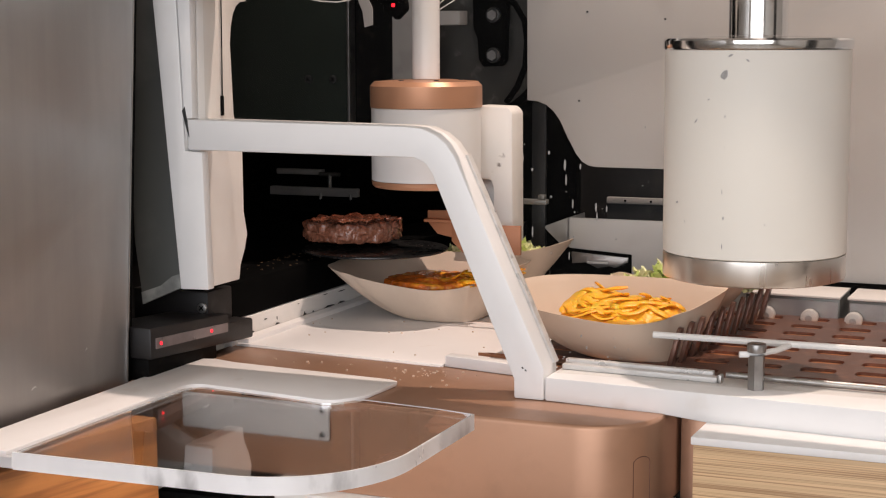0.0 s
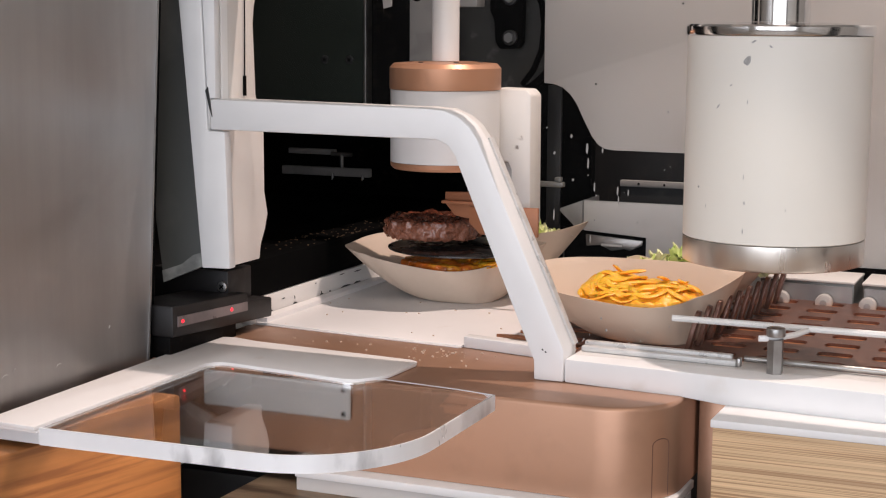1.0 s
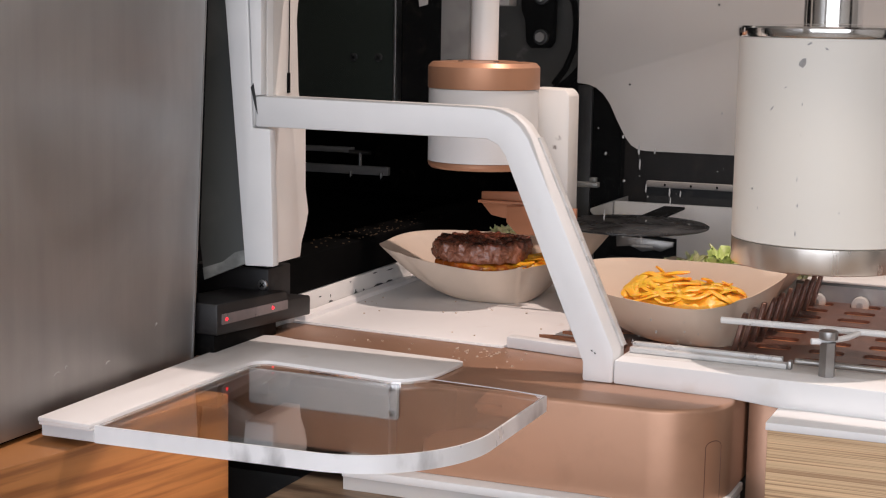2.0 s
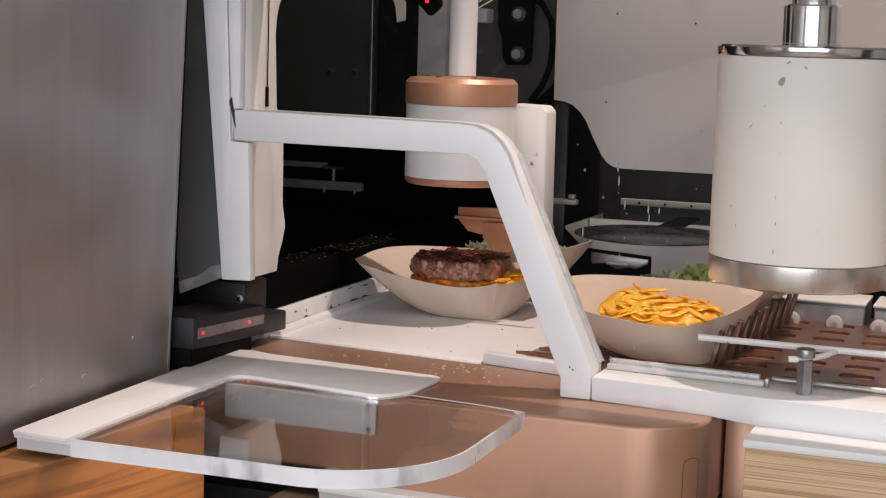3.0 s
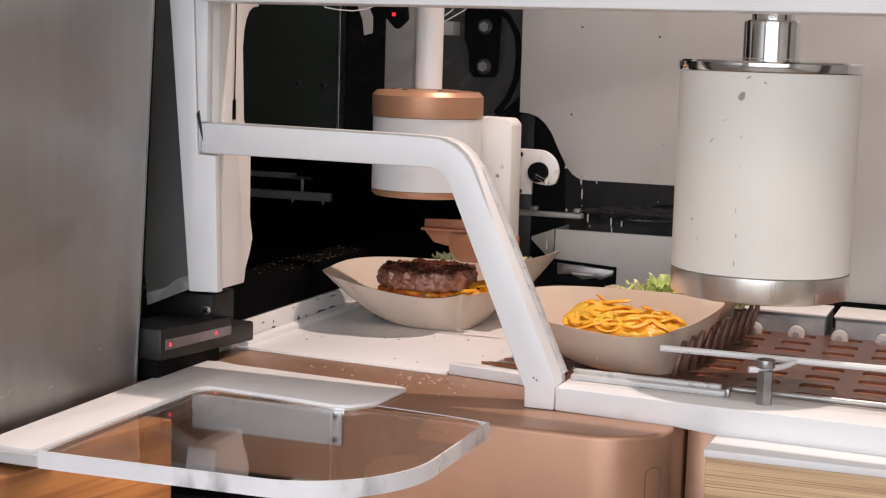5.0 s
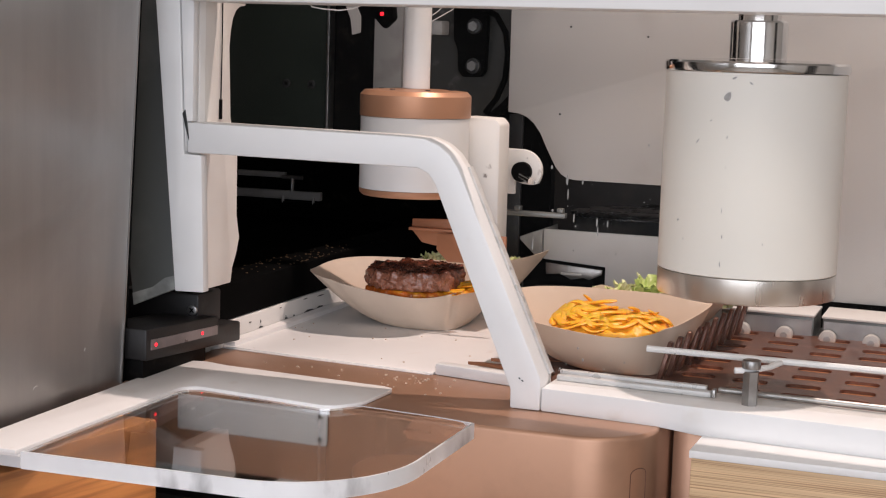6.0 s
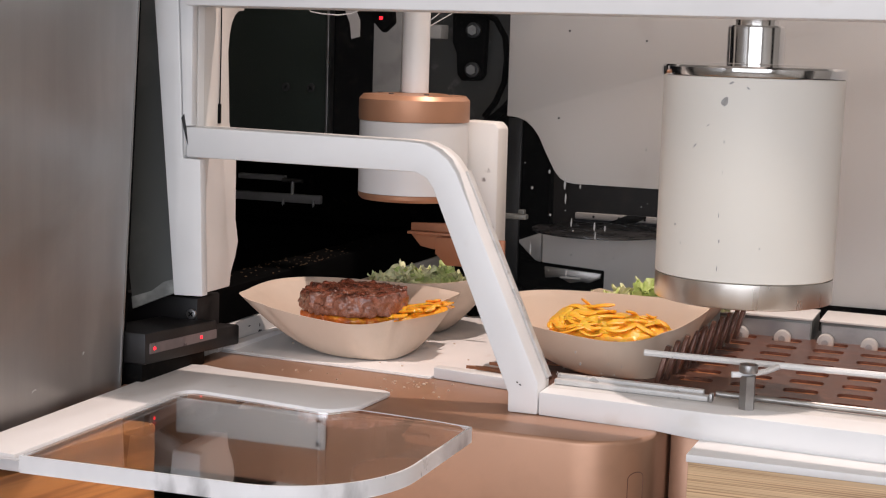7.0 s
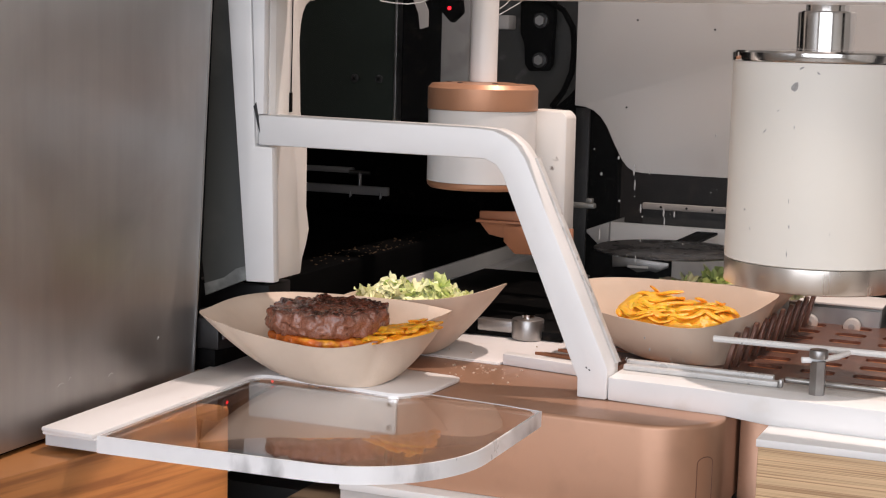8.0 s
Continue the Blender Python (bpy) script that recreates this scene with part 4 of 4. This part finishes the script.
# ---------------------------------------------------------------- food and bowls
def hull(cx, cy, back):
    """One boat-shaped half of the folded paper tray: outer and inner skin with a real rim."""
    seg, rings, wall = 96, 12, 0.0016
    bm = bmesh.new()
    left, right = (0.062, 0.112) if back else (0.118, 0.092)

    def point(i, u, inset):
        a = 2 * math.pi * i / seg
        c, s = math.cos(a), math.sin(a)
        out = s if back else -s
        # plan of the rim: pointed at both ends, fuller towards the fold
        reach = right if c > 0 else left
        if back and out > 0:
            px, py = reach * math.copysign(abs(c) ** 0.95, c), 0.064 * math.copysign(abs(s) ** 1.2, s)
            rz = 0.0405 + (0.0295 if c > 0 else 0.0235) * abs(c) ** 2.4
        elif back:
            px, py = reach * math.copysign(abs(c) ** 0.66, c), 0.100 * math.copysign(abs(s) ** 0.62, s)
            rz = 0.0645 + (0.0055 if c > 0 else 0.0005) * abs(c) ** 3
        elif out > 0:
            px, py = reach * math.copysign(abs(c) ** 0.95, c), 0.064 * math.copysign(abs(s) ** (1.15 if c < 0 else 0.85), s)
            rz = 0.0405 + (0.0225 * ((0.3 - c) / 1.3) ** 1.7 if c < 0.3 else 0.0185 * ((c - 0.3) / 0.7) ** 2.2)
        else:
            px = (reach + (0.03 * abs(s) if c < 0 else 0.0)) * math.copysign(abs(c) ** (0.66 if c < 0 else 0.85), c)
            py = 0.100 * math.copysign(abs(s) ** 0.62, s)
            rz = 0.0655 + (0.0025 * abs(c) ** 1.5 - 0.005 * abs(c) ** 6 if c < 0 else -0.0065 * abs(c) ** 2)
        if back:
            rz += 0.006 * max(0.0, c) - 0.010 * max(0.0, -c)
        else:
            # the ends lean: the long one forward, the short one back to the fold
            py = min(py - 0.045 * max(0.0, -c) ** 2 + 0.065 * max(0.0, c) ** 2, 0.100)
        if back:
            bx, by = 0.004 + 0.042 * math.copysign(abs(c) ** 0.6, c), -0.018 + 0.038 * math.copysign(abs(s) ** 0.6, s)
            k, lift = u ** 0.95, u ** 1.12
        else:
            bx, by = 0.017 + 0.045 * math.copysign(abs(c) ** 0.8, c), 0.040 * math.copysign(abs(s) ** 0.8, s)
            k, lift = u ** 0.88, u ** 1.38
        x, y, z = bx + (px - bx) * k, by + (py - by) * k, rz * lift
        d = math.hypot(x, y) or 1
        crease = (0.0030 if out > 0 else 0.0004) * math.exp(-((i % 24) - 12) ** 2 / 1.5) * u
        f = 1 - (inset + crease) / d
        return (cx + x * f, cy + y * f, z + inset * (1 - u))

    skins = []
    for inset in (0, wall):
        skins.append([[bm.verts.new(point(i, j / rings, inset)) for i in range(seg)] for j in range(rings + 1)])
    for skin in skins:
        for a, b in zip(skin, skin[1:]):
            for i in range(seg):
                bm.faces.new((a[i], a[(i + 1) % seg], b[(i + 1) % seg], b[i]))
        bm.faces.new(skin[0])
    for i in range(seg):
        j = (i + 1) % seg
        bm.faces.new((skins[0][-1][i], skins[0][-1][j], skins[1][-1][j], skins[1][-1][i]))
    return bm


def paper_bowl(label):
    ob = thing("paper_bowl", label, "food tray", group="two-part paper bowls")
    part("front_half", hull(-0.008, 0.0, False), PAPER, ob, smooth=50)
    part("rear_half", hull(-0.008, 0.200, True), PAPER, ob, smooth=50)
    return ob


def rough_disc(radius, thick, seed, rough, seg=72, crown=0.0):
    bm = bmesh.new()
    prof = []
    n = 22
    for i in range(n + 1):
        prof.append((radius * 0.94 * i / n, -thick / 2))
    for i in range(1, 12):
        a = -math.pi / 2 + math.pi * i / 12
        prof.append((radius * (0.94 + 0.06 * math.cos(a)), thick / 2 * math.sin(a)))
    for i in range(n, -1, -1):
        prof.append((radius * 0.94 * i / n, thick / 2 + crown * (1 - (i / n) ** 2)))
    bm.free()
    bm = lathe(prof, 0, 0, seg)
    for v in bm.verts:
        p = v.co.copy()
        q = p * 55 + Vector((seed * 7.1, 0, 0))
        d = noise.noise(q) * rough + noise.noise(q * 2.7) * rough * 0.5
        r = math.hypot(p.x, p.y)
        if r > radius * 0.5:
            v.co.x += p.x / r * d * 1.3
            v.co.y += p.y / r * d * 1.3
            ang = math.atan2(p.y, p.x)
            lob = 0.0025 * noise.noise(Vector((math.cos(ang) * 2.2, math.sin(ang) * 2.2, seed)))
            v.co.x += p.x / r * lob
            v.co.y += p.y / r * lob
        v.co.z += d * 0.9
    return bm


def patty():
    bm = rough_disc(0.0612, 0.0240, 3, 0.0020, 220)
    for v in bm.verts:
        n = (0.42 - noise.voronoi(v.co * 125)[0][0]) * 0.0068 + (0.4 - noise.voronoi(v.co * 290 + Vector((5, 2, 1)))[0][0]) * 0.0030 + noise.noise(v.co * 60) * 0.0022
        side = 1.0 if math.hypot(v.co.x, v.co.y) > 0.052 else 0.35
        n += side * (0.45 - noise.voronoi(v.co * 68 + Vector((3, 1, 7)))[0][0]) * 0.0060
        v.co += Vector((v.co.x * 11, v.co.y * 11, 0.6 if v.co.z > 0 else -0.4)) * n
    ob = solid("beef_patty", bm, BEEF, "thick grilled beef patty with a dark seared top", "burger patty", smooth=0)
    for p in ob.data.polygons:
        p.use_smooth = True
    at = ob.data.attributes.new("crust", "FLOAT", "POINT")
    for i, v in enumerate(ob.data.vertices):
        r = math.hypot(v.co.x, v.co.y)
        k = (v.co.z - 0.005) / 0.008
        at.data[i].value = min(1, max(0, k + 0.5 * noise.noise(v.co * 70)))
    return ob


def shreds(name, mat, label, category, count, rx, ry, h, seed, length=0.026, thick=0.0022, centre=(0, 0), base=0.0):
    """A heap of short bent shreds."""
    rnd = random.Random(seed)
    bm = bmesh.new()
    for k in range(count):
        r, a = math.sqrt(rnd.random()), rnd.uniform(0, 2 * math.pi)
        x, y = centre[0] + rx * r * math.cos(a), centre[1] + ry * r * math.sin(a)
        z = base + h * (1 - r ** 1.8) * rnd.uniform(0.15, 1.0) + 0.0015
        d = Vector((rnd.uniform(-1, 1), rnd.uniform(-1, 1), rnd.uniform(-0.25, 0.18))).normalized()
        bend = Vector((rnd.uniform(-1, 1), rnd.uniform(-1, 1), rnd.uniform(-0.2, 0.7))).normalized() * rnd.uniform(0.002, 0.006)
        ln, t = length * rnd.uniform(0.5, 1.15), thick * rnd.uniform(0.7, 1.35)
        c = Vector((x, y, z))
        pts = [c - d * ln / 2 - bend, c - d * ln / 5 + bend * 0.3, c + d * ln / 5 + bend * 0.3, c + d * ln / 2 - bend]
        u = d.orthogonal().normalized()
        w = d.cross(u)
        rg = []
        for j, p in enumerate(pts):
            p.z = max(p.z, base - 0.004)
            s = t * (0.65 if j in (0, 3) else 1.0)
            rg.append([bm.verts.new(p + s * (u * math.cos(m * math.pi / 3) + w * math.sin(m * math.pi / 3) * 0.7)) for m in range(6)])
        for a_, b_ in zip(rg, rg[1:]):
            for m in range(6):
                bm.faces.new((a_[m], a_[(m + 1) % 6], b_[(m + 1) % 6], b_[m]))
        bm.faces.new(rg[0][::-1])
        bm.faces.new(rg[-1])
    return solid(name, bm, mat, label, category, kind="stuff", smooth=60)


def draped(name, mat, label, category, count, rx, ry, h, seed, length, width, centre=(0, 0)):
    """A heap of soft shreds that follow the dome they lie on."""
    rnd = random.Random(seed)
    bm = bmesh.new()

    def dome(x, y):
        peak = 0.45 * math.exp(-((x / rx + 0.5) ** 2 + (y / ry - 0.3) ** 2) * 7)
        lumps = 0.16 * noise.noise(Vector((x * 60, y * 60, seed)))
        return h * max(-0.12, 0.82 - (x / rx) ** 4 * 0.9 - (y / ry) ** 2 * 0.9 + peak + lumps)

    for k in range(count):
        r, a = math.sqrt(rnd.random()) * 0.97, rnd.uniform(0, 2 * math.pi)
        x, y, head, curl = rx * r * math.cos(a), ry * r * math.sin(a), rnd.uniform(0, 6.28), rnd.uniform(-60, 60)
        if y < -0.034 + 0.75 * max(0.0, x - 0.004):
            continue
        ln, w, lift = length * rnd.uniform(0.55, 1.3), width * rnd.uniform(0.6, 1.25), rnd.uniform(-0.0035, 0.0022)
        if abs(x + math.cos(head + curl * ln * 0.4) * ln * 0.9) > rx * 0.93 or y + math.sin(head + curl * ln * 0.4) * ln * 0.9 < -0.040:
            continue
        rise = rnd.uniform(-0.1, 0.18) if rnd.random() < 0.15 else 0.0
        n = 7
        rg = []
        for j in range(n):
            z = dome(x, y) + lift + rise * ln * j / n * 2
            d = Vector((math.cos(head), math.sin(head), 0))
            side = Vector((-d.y, d.x, 0))
            t = w * (0.62 if j in (0, n - 1) else 1.0)
            c = Vector((centre[0] + x, centre[1] + y, z))
            rg.append([bm.verts.new(c + side * t * math.cos(m * math.pi / 4) + Vector((0, 0, t * 0.42 * math.sin(m * math.pi / 4)))) for m in range(8)])
            x, y, head = x + d.x * ln / n, y + d.y * ln / n, head + curl * ln / n
        for a_, b_ in zip(rg, rg[1:]):
            for m in range(8):
                bm.faces.new((a_[m], a_[(m + 1) % 8], b_[(m + 1) % 8], b_[m]))
        bm.faces.new(rg[0][::-1])
        bm.faces.new(rg[-1])
    base = rough_disc(1.0, 0.010, seed, 0.0, 120)
    for v in base.verts:
        x, y = v.co.x * rx * 0.93, v.co.y * ry * 0.93
        up = v.co.z > 0
        v.co = (centre[0] + x, centre[1] + y, dome(x, y) - 0.0030 + 0.0042 * noise.noise(Vector((x * 95, y * 130, seed))) + 0.0020 * noise.noise(Vector((x * 330, y * 260, seed))) if up else -0.004)
    return solid(name, join(bm, base), mat, label, category, kind="stuff", smooth=80)


def leaves(count, rx, ry, h, seed, base, size=0.020, slim=(0.3, 0.6), tilt=0.8):
    """A heap of ruffled lettuce pieces: thin round-edged blades, wavier towards the rim."""
    rnd = random.Random(seed)
    bm = bmesh.new()
    rings, seg = 4, 18
    for k in range(count):
        r, a = math.sqrt(rnd.random()), rnd.uniform(0, 2 * math.pi)
        c = Vector((rx * r * math.cos(a), ry * r * math.sin(a), base + h * (1 - r * r) * rnd.uniform(0.1, 1.0)))
        m = Euler((rnd.uniform(-tilt, tilt), rnd.uniform(-tilt, tilt), rnd.uniform(0, 6.28))).to_matrix()
        sx = size * rnd.uniform(0.5, 1.15)
        sy = sx * rnd.uniform(*slim)
        waves, phase, bend = rnd.choice((4, 5, 6)), rnd.uniform(0, 6.28), rnd.uniform(-14, 22)

        def at(f, b):
            x, y = sx * f * math.cos(b) * (1 + 0.12 * math.sin(3 * b + phase)), sy * f * math.sin(b) * (1 + 0.15 * math.sin(5 * b + phase))
            p = c + m @ Vector((x, y, bend * x * x + 0.16 * sx * f * f * math.sin(waves * b + phase) + 0.05 * sx * f * math.sin(11 * b + phase)))
            p.z = max(p.z, base - 0.006)
            return bm.verts.new(p)

        hub_v = at(0.0, 0.0)
        grid = [[at(i / rings, 2 * math.pi * j / seg) for j in range(seg)] for i in range(1, rings + 1)]
        for j in range(seg):
            q = (j + 1) % seg
            bm.faces.new((hub_v, grid[0][j], grid[0][q]))
            for g0, g1 in zip(grid, grid[1:]):
                bm.faces.new((g0[j], g1[j], g1[q], g0[q]))
    return bm


def bun(label):
    bm = rough_disc(0.0500, 0.020, 8, 0.0012, 72, 0.002)
    return solid("bun_half", bm, CRUST, label, "bun", group="bun halves")


bowl_a = paper_bowl("tan moulded paper bowl that receives the burger patty")
bowl_b = paper_bowl("tan moulded paper bowl standing on the slotted tray")
BOWL_B = (0.0165, 0.218, 0.0152)
bowl_b.location = BOWL_B
bun_a, bun_b = bun("toasted bun half under the patty"), bun("toasted bun half under shredded cheese")
bun_b.location = (BOWL_B[0] + 0.003, BOWL_B[1] + 0.016, BOWL_B[2] + 0.0300)
melt_a = solid("melted_cheese_sauce", rough_disc(0.0575, 0.012, 5, 0.0030, 110, 0.004), SAUCE, "orange-red sauce with melted cheese on the bun", "sauce", smooth=60)
cheese_a = draped("loose_cheese", WARM_CHEESE, "yellow cheese shreds spilling beside the patty", "cheese", 150, 0.054, 0.040, 0.006, 21, 0.032, 0.0052)
cheese_b = draped("cheese_heap", CHEESE, "heap of bright orange-yellow shredded cheese", "cheese", 340, 0.070, 0.045, 0.018, 22, 0.034, 0.0046)
cheese_b.location = (BOWL_B[0] - 0.006, BOWL_B[1] + 0.007, BOWL_B[2] + 0.0400)
lettuce_a = solid("lettuce_heap", leaves(44, 0.050, 0.034, 0.020, 31, 0.002, 0.016, (0.3, 0.65), 0.8), LETTUCE, "green shredded lettuce piled in the rear half", "lettuce", kind="stuff", smooth=60)
slaw_a = solid("pale_slaw", leaves(230, 0.064, 0.042, 0.020, 32, 0.0, 0.014, (0.25, 0.55), 0.9), SLAW, "pale shredded lettuce ribs in the rear half", "lettuce", kind="stuff", smooth=60)
lettuce_b = solid("lettuce_heap", leaves(170, 0.046, 0.038, 0.026, 33, -0.006, 0.018, (0.35, 0.8), 0.8), LETTUCE, "bright green lettuce piled in the rear half", "lettuce", kind="stuff", smooth=60)
lettuce_b.location = (BOWL_B[0] + 0.012, BOWL_B[1] + 0.200, BOWL_B[2] + 0.045)
slaw_b = solid("pale_slaw", leaves(150, 0.078, 0.044, 0.014, 34, 0.0, 0.015, (0.25, 0.55), 0.9), SLAW, "pale shredded lettuce beside the leaves", "lettuce", kind="stuff", smooth=60)
slaw_b.location = (BOWL_B[0] + 0.01, BOWL_B[1] + 0.205, BOWL_B[2] + 0.045)
beef = patty()

turner = thing("round_black_turner", "round black steel turner plate that carries the patty", "turner")
part("plate", lathe([(0, -0.002), (0.088, -0.002), (0.090, -0.001), (0.090, 0.0005), (0.088, 0.0015), (0, 0.0015)], seg=72), material("oily_black_steel", (0.035, 0.035, 0.036), 0.28, 0.6, vary=0.4, scale=30, second=(0.09, 0.085, 0.08), second_at=(0.5, 0.75), second_scale=25), turner)
part("tang", box(-0.014, 0.014, 0.080, 0.20, -0.002, 0.0015, 0.0008), BLACK, turner)

cam_wheel = thing("white_cam", "white half-round cam with a steel thumbscrew", "cam")
part("cam_plate", prism([(-0.034, -0.0265), (-0.004, -0.0265), (-0.004, -0.0100), (0.006, -0.0130), (0.016, -0.0140), (0.021, -0.0135)] + arc(0.004, 0.003, 0.0265, -35, 90, 14) + [(-0.034, 0.0300)], -0.004, 0.004, "y", 0.001), WORN_WHITE, cam_wheel)
part("boss", rod((0.006, -0.004, 0.002), (0.006, -0.012, 0.002), 0.0125, 24), BLACK, cam_wheel)
part("thumbscrew", rod((0.006, -0.012, -0.002), (0.022, -0.022, -0.007), 0.004, 12), CHROME, cam_wheel)
part("bracket_bar", box(-0.040, 0.063, -0.006, 0.006, -0.0530, -0.0470, 0.001), PANEL_GREY, cam_wheel, "grey bracket bar")
for x in (-0.003, 0.052):
    part("bar_end", box(x, x + 0.008, -0.005, 0.005, -0.0468, -0.0410, 0.001), PANEL_GREY, cam_wheel)
part("bracket_stem", box(-0.036, -0.022, -0.002, 0.002, -0.0468, -0.0268), PANEL_GREY, cam_wheel)
for z in (-0.023, 0.023):
    part("cam_screw", rod((-0.018, -0.004, z), (-0.018, -0.0055, z), 0.003, 10), DARK, cam_wheel)

# crumbs and scuffs
rnd = random.Random(77)
crumb_bm = []
for i in range(70):
    if i < 34:
        x, y, z = rnd.gauss(-0.165, 0.022), rnd.gauss(0.112, 0.014), 0.0016
    elif i < 52:
        x, y, z = rnd.uniform(-0.36, -0.12), rnd.uniform(0.0, 0.13), 0.0016
        if y < 0.10 - 0.25 * (x + 0.40) + 0.012:
            y = 0.118
    else:
        x, y, z = rnd.uniform(-0.40, -0.15), rnd.uniform(0.17, 0.36), 0.0041
    s = rnd.uniform(0.0003, 0.0011)
    crumb_bm.append(box(x - s, x + s, y - s * 0.7, y + s * 0.7, z, z + s * 1.3))
solid("crumbs", join(*crumb_bm), PAPER, "pale crumbs scattered on copper and tray", "crumbs", kind="stuff", smooth=0)
soot_bm = []
for i in range(160):
    x, y = rnd.gauss(-0.47, 0.045), rnd.gauss(0.42, 0.09)
    if x > -0.472:
        z = 0.0722
        x = max(min(x, -0.424), -0.468)
    else:
        z = 0.0222
    s = rnd.uniform(0.0004, 0.0012)
    soot_bm.append(box(x - s, x + s, y - s, y + s, z, z + s))
solid("grill_crumbs", join(*soot_bm), material("charred_crumb", (0.10, 0.06, 0.03), 0.7, vary=0.6, scale=200), "charred brown crumbs on the black beam", "crumbs", kind="stuff", smooth=0)


# ---------------------------------------------------------------- what moves
def motions():
    stay = 0.411
    run = [(0.0, stay), (1.0, stay), (3.0, stay), (4.5, stay), (6.1, stay), (6.25, 0.390), (6.5, 0.335), (6.75, 0.282), (7.0, 0.225), (7.5, 0.108), (8.0, -0.015)]

    def floor_at(y):
        """The bowl slides off the tray and up onto the landing plate."""
        return 0.0043 + 0.0017 * min(1.0, max(0.0, (0.31 - y) / 0.1))

    for ob, off in ((bowl_a, (0.012, 0, 0)), (bun_a, (0.005, 0.004, 0.0285)), (melt_a, (0.003, 0.004, 0.0400)), (cheese_a, (0.060, 0.012, 0.0450)), (lettuce_a, (0.020, 0.205, 0.050)), (slaw_a, (0.010, 0.195, 0.050))):
        lean = -13 if ob == cheese_a else 0
        walk(ob, [(t, pose(-0.2885 + 0.0025 * (1 - y / stay) + off[0], y + off[1], off[2] + floor_at(y), 0, lean, 0)) for t, y in run])
    walk(hook, [(t, pose(-0.178, y + 0.300, 0.0042)) for t, y in run])
    walk(beef, [(0.0, pose(-0.393, stay, 0.1060)), (0.2, pose(-0.394, stay, 0.0970)), (0.5, pose(-0.390, stay, 0.0890)), (0.65, pose(-0.388, stay, 0.0890)), (0.8, pose(-0.349, stay, 0.0900)), (1.0, pose(-0.306, stay, 0.0900, 0, 0, 4)), (1.2, pose(-0.300, stay, 0.0880, 0, -3, 6)), (1.5, pose(-0.288, stay, 0.0745, 0, -13, 8)), (1.7, pose(-0.288, stay, 0.0645, 0, 0, 8))]
         + [(t, pose(-0.284, y, 0.0585 + floor_at(y), 0, 0, 8)) for t, y in run[2:-2]] + [(7.5, pose(-0.286, 0.111, 0.0642, 0, 0, 8)), (8.0, pose(-0.2865, -0.009, 0.0642, 0, 0, 8))])
    walk(turner, [(0.0, pose(-0.362, stay, 0.083)), (0.2, pose(-0.360, stay, 0.0745)), (0.5, pose(-0.352, stay, 0.0672)), (0.65, pose(-0.350, stay, 0.0672)), (0.8, pose(-0.312, stay, 0.0672)), (1.0, pose(-0.268, stay, 0.0672)), (1.2, pose(-0.225, stay, 0.0695)), (1.3, pose(-0.205, 0.428, 0.074)), (1.5, pose(-0.178, 0.435, 0.083)), (1.7, pose(-0.145, 0.440, 0.092)), (2.2, pose(-0.085, 0.420, 0.106)), (2.8, pose(-0.050, 0.405, 0.1145)), (3.0, pose(-0.052, 0.425, 0.1145)), (3.3, pose(-0.045, 0.47, 0.1165)), (3.6, pose(-0.05, 0.56, 0.1165)), (4.0, pose(-0.06, 0.68, 0.1165)), (4.6, pose(-0.10, 0.79, 0.117)), (6.3, pose(-0.10, 0.79, 0.117)), (6.7, pose(-0.10, 0.70, 0.117)), (7.0, pose(-0.10, 0.605, 0.1165)), (7.25, pose(-0.07, 0.50, 0.1155)), (7.5, pose(-0.055, 0.435, 0.1150)), (7.8, pose(-0.060, 0.437, 0.100)), (8.0, pose(-0.058, 0.445, 0.098))])
    walk(cam_wheel, [(t, pose(x, 0.500, 0.189)) for t, x in ((0.0, -0.232), (2.8, -0.232), (3.3, -0.216), (3.6, -0.203), (4.0, -0.186), (4.4, -0.177), (5.8, -0.180), (6.2, -0.190), (6.5, -0.203), (6.7, -0.212), (7.0, -0.232), (8.0, -0.232))])


motions()
